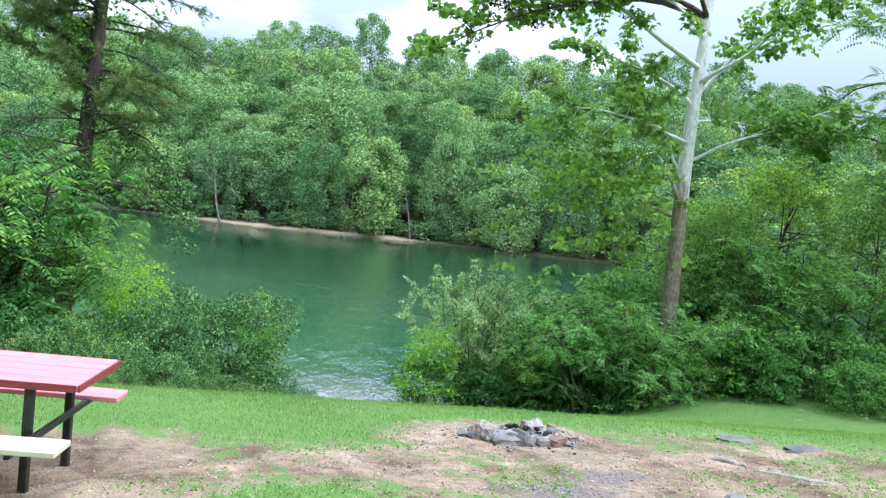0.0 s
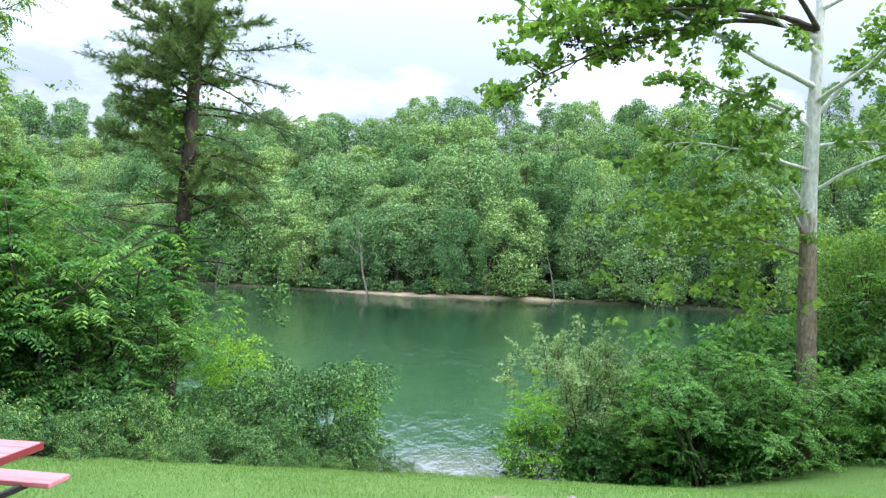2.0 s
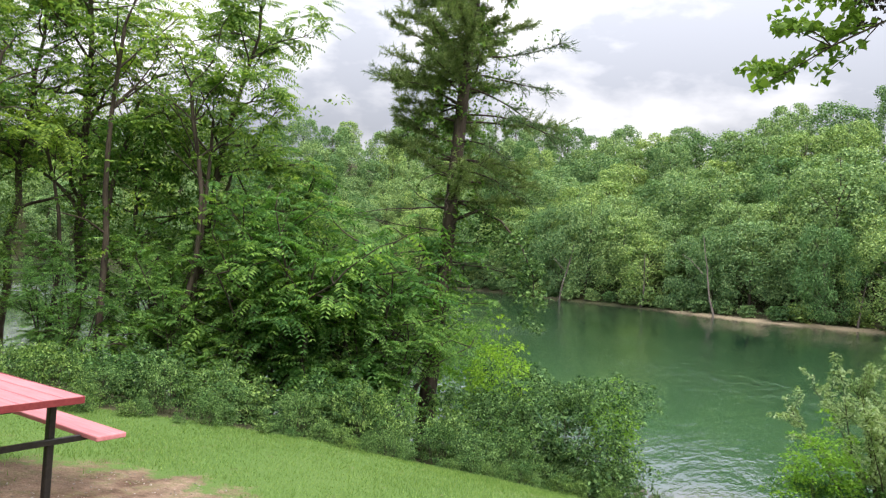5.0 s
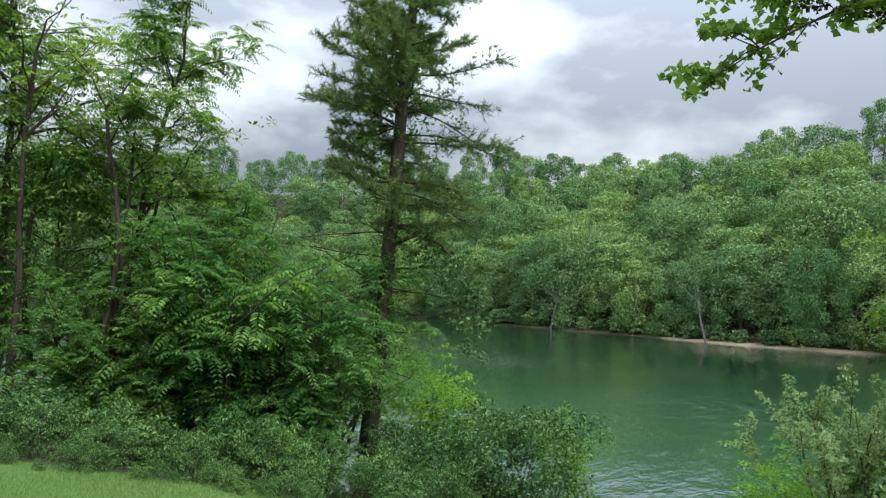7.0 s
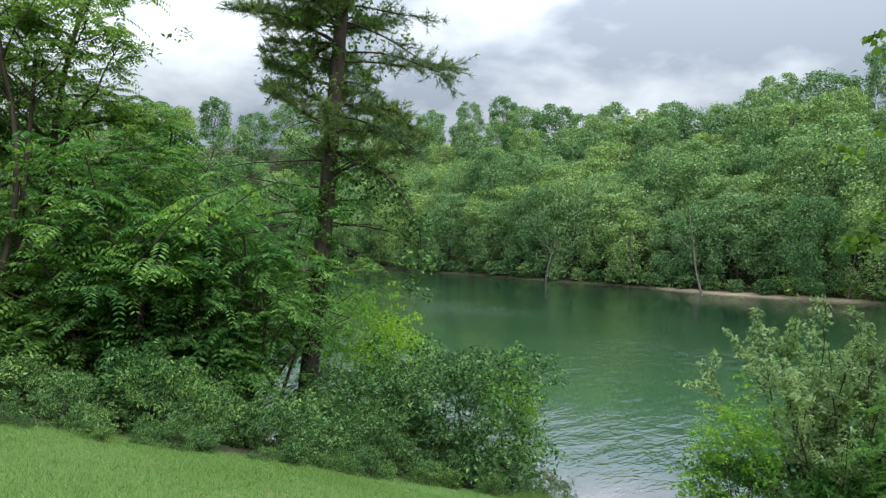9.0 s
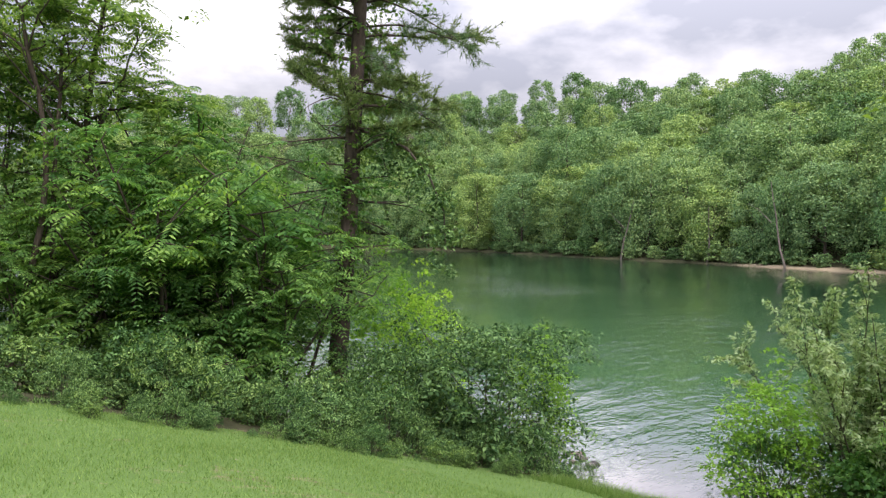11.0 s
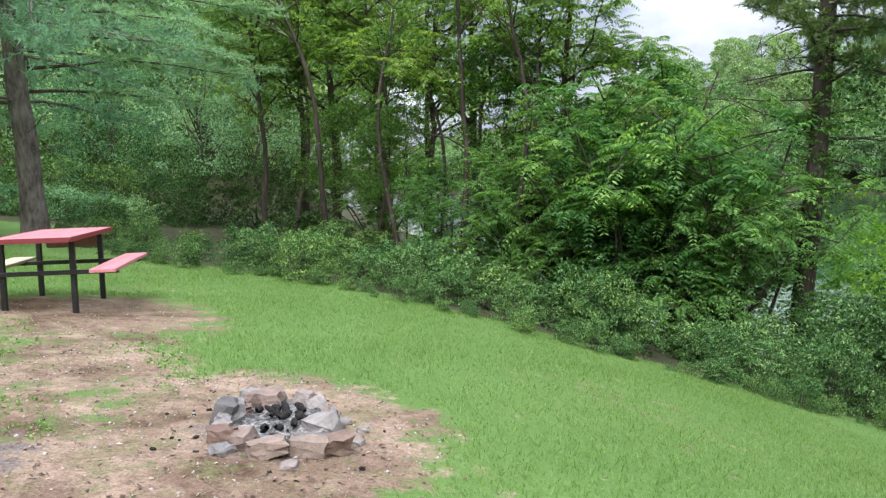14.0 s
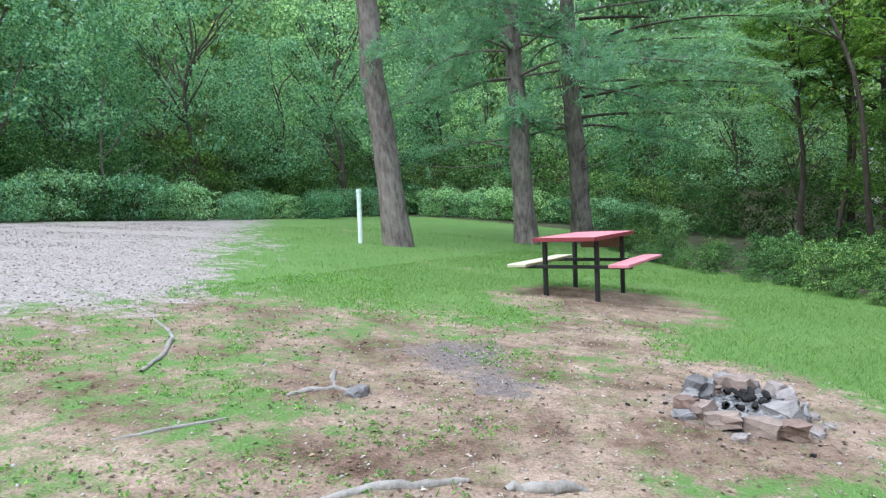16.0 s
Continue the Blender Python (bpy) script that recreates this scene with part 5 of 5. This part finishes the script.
us = [shrub("understorey_shrub", "low green undergrowth at the edge of the woods", "undergrowth", 1.5, 1.35, 14, 170, 26, 0.085, rng, LEAF_WOOD, 0.55, 0.3),
      shrub("understorey_shrub", "low green undergrowth at the edge of the woods", "undergrowth", 2.6, 1.5, 14, 200, 26, 0.10, rng, LEAF_SHRUB, 0.55, 0.34)]
spots = []
for k in range(24):
    spots.append((-17.5 + k * 1.5 + rng.normal() * 0.3, -12.6 + rng.normal() * 0.3 - (0.5 if k > 8 else 0), 0, rng.uniform(0.55, 1.0)))
for k in range(15):
    spots.append((-18.5 + k * 2.4 + rng.normal() * 0.4, -14.2 + rng.normal() * 0.4, 1, rng.uniform(0.7, 1.1)))
for k in range(19):
    spots.append((-18.5 + k * 1.9 + rng.normal() * 0.4, -15.6 + rng.normal() * 0.4, 1, rng.uniform(1.1, 1.6)))
for k in range(11):
    y = -12.5 + k * 1.0
    spots.append((-17.2 + rng.normal() * 0.5, y, 0, rng.uniform(0.6, 1.0)))
for k in range(7):
    spots.append((-18.8 + rng.normal() * 0.5, -12.5 + k * 1.9, 1, rng.uniform(0.7, 1.1)))
for k in range(10):
    spots.append((-21.0 + rng.normal() * 0.5, -12.0 + k * 1.7, 1, rng.uniform(1.2, 1.7)))
used = set()
for x, y, k, s in spots:
    args = (x, y, ground_z(x, y) - 0.05, rng.uniform(0, 360), s)
    if k in used:
        place(us[k], *args)
    else:
        move(us[k], *args)
        used.add(k)
snag = thing("bare_sapling", "thin bare pale sapling at the edge of the woods", "sapling", at=(-3.9, -13.3, ground_z(-3.9, -13.3)))
wood = [tube(bent((0, 0, -0.1), (0.05, 0, 1), 3.6, rng, 8, 0.06), np.linspace(0.04, 0.016, 8), 6),
        tube(bent((0.02, 0, 1.5), (-0.3, 0.7, 0.7), 1.7, rng, 6, 0.12), np.linspace(0.03, 0.008, 6), 5),
        tube(bent((0.02, 0, 0.9), (-0.2, 0.9, 0.15), 1.5, rng, 6, 0.1), np.linspace(0.03, 0.008, 6), 5)]
mesh_part("trunk", mesh_of("trunk", None, wood), BARK_PINE, snag, smooth=True)

# ---------------------------------------------------------------- far shore woods
rng = np.random.default_rng(110)
FAR = ("shore_tree", "tall leafy tree on the wooded hillside", "hillside trees")
ft = [billow(*FAR, 18, 0.6, 4.9, 38, 330, 0.27, rng, LEAF_FAR, BARK, lobe_r=(0.24, 0.46), layer=0.85),
      billow(*FAR, 16, 0.1, 5.2, 38, 330, 0.27, rng, LEAF_FAR, BARK, lobe_r=(0.24, 0.46), layer=0.85),
      billow(*FAR, 19.5, 2.2, 4.6, 36, 330, 0.26, rng, LEAF_FAR, BARK, lobe_r=(0.24, 0.46), layer=0.85),
      billow(*FAR, 12.5, 0.1, 4.4, 34, 330, 0.25, rng, LEAF_FAR, BARK, 0.18, lobe_r=(0.24, 0.46), layer=0.85),
      billow(*FAR, 17.5, 1.5, 5.4, 34, 240, 0.38, rng, LEAF_FAR, BARK, lobe_r=(0.25, 0.46), layer=0.85),
      billow(*FAR, 18.5, 2.0, 4.9, 34, 240, 0.38, rng, LEAF_FAR, BARK, lobe_r=(0.25, 0.46), layer=0.85)]
spots = []
for row, (s0, step) in enumerate(((3.5, 4.8), (8.5, 5.4), (14, 6.0), (20, 6.6), (27, 7.0), (35, 7.4), (44, 7.8), (54, 8.4))):
    x = -190.0 if row > 3 else -300.0
    while x < 78:
        xx = x + rng.normal() * 0.8
        spots.append((xx, float(np.interp(xx, SHORE_X, SHORE_Y)) + s0 + rng.normal() * 1.4, row))
        x += step * rng.uniform(0.75, 1.3) * (1.0 if x > -130 else 1.4)
used = set()
for x, y, row in spots:
    if row > 2 or x < -95 or x > 45:
        k = int(rng.choice([4, 5]))
    else:
        k = int(rng.integers(4)) if row else int(rng.choice([1, 3, 0]))
    args = (x, y, ground_z(x, y) - 0.2, rng.uniform(0, 360), rng.uniform(0.8, 1.2), rng.uniform(0.78, 1.08))
    if k in used:
        place(ft[k], *args)
    else:
        move(ft[k], *args)
        used.add(k)
rng = np.random.default_rng(112)
for x0, y0, nx, dx, dy in ((-44, -24, 12, 4.9, 0.0), (-46, -30, 11, 5.6, 0.0), (-33, -20, 6, 0.0, 4.6), (-39, -20, 6, 0.0, 5.2)):
    for k in range(nx):
        x, y = x0 + k * dx + rng.normal(), y0 + k * dy + rng.normal()
        tree = place(ft[int(rng.choice([1, 3]))], x, y, max(ground_z(x, y), WATER) - 0.2, rng.uniform(0, 360), rng.uniform(0.75, 1.0))
        tagged(tree, "leafy tree deep in the woods", group="woodland trees")
rng = np.random.default_rng(113)
for x, y, L, d in ((-19.2, 97.6, 11, (-0.32, 0, 1)), (-3.0, 98.6, 6, (0.08, 0, 1)), (-44, 104.0, 9, (0.1, 0, 1)), (6.5, 99.4, 7, (-0.12, 0, 1)), (-30.5, 102.3, 8, (0.15, 0, 1))):
    snag = thing("leaning_tree", "pale bare trunk leaning over the far shore", "tree", "bare shore trees", (x, y, ground_z(x, y)))
    mesh_part("trunk", mesh_of("trunk", *tube(bent((0, 0, -0.3), d, L, rng, 9, 0.05), np.linspace(0.15, 0.05, 9), 7)), BARK_PINE, snag, smooth=True)
    mesh_part("limb", mesh_of("limb", *tube(bent((d[0] * L * 0.5, 0, L * 0.5), (-0.6, -0.2, 0.7), L * 0.35, rng, 6, 0.1), np.linspace(0.07, 0.02, 6), 5)), BARK_PINE, snag, smooth=True)
rng = np.random.default_rng(111)
sh = shrub("shore_shrub", "low bush overhanging the far shore", "shore bushes", 3.2, 2.2, 6, 120, 14, 0.42, rng, LEAF_FAR, 0.75, 0.7)
x, first = -180.0, True
while x < 70:
    y = float(np.interp(x, SHORE_X, SHORE_Y)) + 1.6 + rng.normal() * 0.4
    args = (x, y, ground_z(x, y) - 0.1, rng.uniform(0, 360), rng.uniform(0.7, 1.2))
    move(sh, *args) if first else place(sh, *args)
    first = False
    x += rng.uniform(2.4, 4.0)

# ---------------------------------------------------------------- grass
def blades(n, x0, x1, y0, y1, hgt, seed):
    r = np.random.default_rng(seed)
    x, y = r.uniform(x0, x1, n), r.uniform(y0, y1, n)
    bare = np.maximum(dirt_mask(x, y), gravel_mask(x, y))
    keep = (r.random(n) > smooth(0.20, 0.58, bare) * 0.985) & (litter_mask(x, y) < 0.6) & (height(x, y) > WATER + 0.12)
    x, y = x[keep], y[keep]
    n = len(x)
    z = height(x, y) + 0.018 * wave(x, y, 2.5, 11) + 0.008 * wave(x, y, 9, 12) - 0.008
    p = np.stack([x, y, z], -1)
    a = r.uniform(0, 6.283, n)
    h = hgt * r.uniform(0.5, 1.4, n) * (1 + 0.35 * wave(x, y, 3, 15))
    side = np.stack([np.cos(a), np.sin(a), np.zeros(n)], -1) * (0.0035 * r.uniform(0.7, 1.5, n))[:, None]
    tip = p + np.stack([r.normal(size=n) * 0.45 * h, r.normal(size=n) * 0.45 * h, h], -1)
    v = np.stack([p - side, p + side, tip], 1).reshape(-1, 3)
    return v, np.arange(len(v)).reshape(-1, 3)


grass = mesh_part("grass", mesh_of("grass", None, [blades(300000, -6.5, 10, -3.2, 9.0, 0.036, 1), blades(90000, -9, 12, -9, 14, 0.055, 2), blades(14000, 0.2, 3.4, 11.8, 13.5, 0.16, 3)]), GRASS, None)
tagged(grass, "short mown lawn grass, thin over the dirt", "grass", kind="stuff")


def pebbles(n, x0, x1, y0, y1, lo, hi, seed):
    r = np.random.default_rng(seed)
    x, y = r.uniform(x0, x1, n), r.uniform(y0, y1, n)
    keep = r.random(n) < np.maximum(smooth(0.35, 0.8, dirt_mask(x, y)) * 0.6, smooth(0.3, 0.7, gravel_mask(x, y)))
    x, y = x[keep], y[keep]
    n = len(x)
    s = lo + (hi - lo) * r.random(n) ** 3
    c = np.stack([x, y, height(x, y) + 0.018 * wave(x, y, 2.5, 11) + 0.008 * wave(x, y, 9, 12) + 0.1 * s], -1)
    d = np.array([[1, 0, 0], [0, 1, 0], [-1, 0, 0], [0, -1, 0], [0, 0, 0.7], [0, 0, -0.6]], float)
    v = c[:, None] + (d[None] + r.normal(size=(n, 6, 3)) * 0.22) * s[:, None, None]
    f = np.array([[0, 1, 4], [1, 2, 4], [2, 3, 4], [3, 0, 4], [1, 0, 5], [2, 1, 5], [3, 2, 5], [0, 3, 5]])
    return v.reshape(-1, 3), (f[None] + 6 * np.arange(n)[:, None, None]).reshape(-1, 3)


PEBBLE, nt = material("pebbles")
geo = nt.nodes.new("ShaderNodeNewGeometry")
surface(nt, ramp(nt, geo.outputs["Random Per Island"], [(0.0, (0.16, 0.13, 0.11)), (0.5, (0.30, 0.255, 0.225)), (1.0, (0.45, 0.40, 0.365))]), 0.9, spec=0.2)
gravel = mesh_part("gravel", mesh_of("gravel", None, [pebbles(16000, -1, 8, -2.5, 4, 0.004, 0.016, 4), pebbles(36000, -4, 10, -11, -2.4, 0.006, 0.020, 5)]), PEBBLE, None)
tagged(gravel, "loose grey-brown gravel and pebbles on the ground", "gravel", kind="stuff")

r = np.random.default_rng(77)
n = 15000
x, y = r.uniform(0, 9, n), r.uniform(-3.4, 4.5, n)
keep = (wave(x, y, 2.2, 31) + 0.35 * wave(x, y, 9, 32) > 0.16) & ((dirt_mask(x, y) > 0.45) | (y < 0.2)) & (np.hypot((x - PIT[0]) / 1.3, (y - PIT[1]) / 1.1) > 1)
x, y = x[keep], y[keep]
c = np.stack([x, y, height(x, y)], -1)
v, f = clump(c, r.uniform(0.02, 0.06, len(c)), 6, 0.021, r, 0.8, 0.6)
weeds = tagged(mesh_part("weed_patch", mesh_of("weeds", v, f), LEAF_SUMAC, None), "low green weeds and clover scattered over bare earth", "weeds", kind="stuff")

r = np.random.default_rng(78)
n = 16000
x, y = r.uniform(0.5, 8.6, n), r.uniform(-3.2, 4.2, n)
keep = (r.random(n) < smooth(0.25, 0.7, dirt_mask(x, y)) * 0.55) & (np.hypot((x - PIT[0]) / 0.55, (y - PIT[1]) / 0.45) > 1)
x, y = x[keep], y[keep]
a = r.uniform(0, 6.283, len(x))
c = np.stack([x, y, height(x, y) + 0.018 * wave(x, y, 2.5, 11) + 0.008 * wave(x, y, 9, 12) + 0.006], -1)
ahead = np.stack([np.cos(a), np.sin(a), r.normal(size=len(x)) * 0.12], -1)
twig = r.random(len(x)) < 0.35
ln = np.where(twig, r.uniform(0.04, 0.13, len(x)), r.uniform(0.014, 0.04, len(x)))
wd_ = np.where(twig, 0.006, ln * 0.6)
v, f = leaves(c, ahead, unit(r.normal(size=(len(x), 3)) * 0.25 + [0, 0, 1]), ln, wd_)
FALLEN, nt = material("fallen_leaves")
geo = nt.nodes.new("ShaderNodeNewGeometry")
surface(nt, ramp(nt, geo.outputs["Random Per Island"], [(0.0, (0.05, 0.035, 0.025)), (0.45, (0.15, 0.10, 0.07)), (0.8, (0.28, 0.20, 0.13)), (1.0, (0.42, 0.36, 0.28))]), 0.9, spec=0.15)
fallen = tagged(mesh_part("leaf_litter", mesh_of("litter", v, f), FALLEN, None), "dry brown leaves and twigs scattered over bare earth", "leaf litter", kind="stuff")
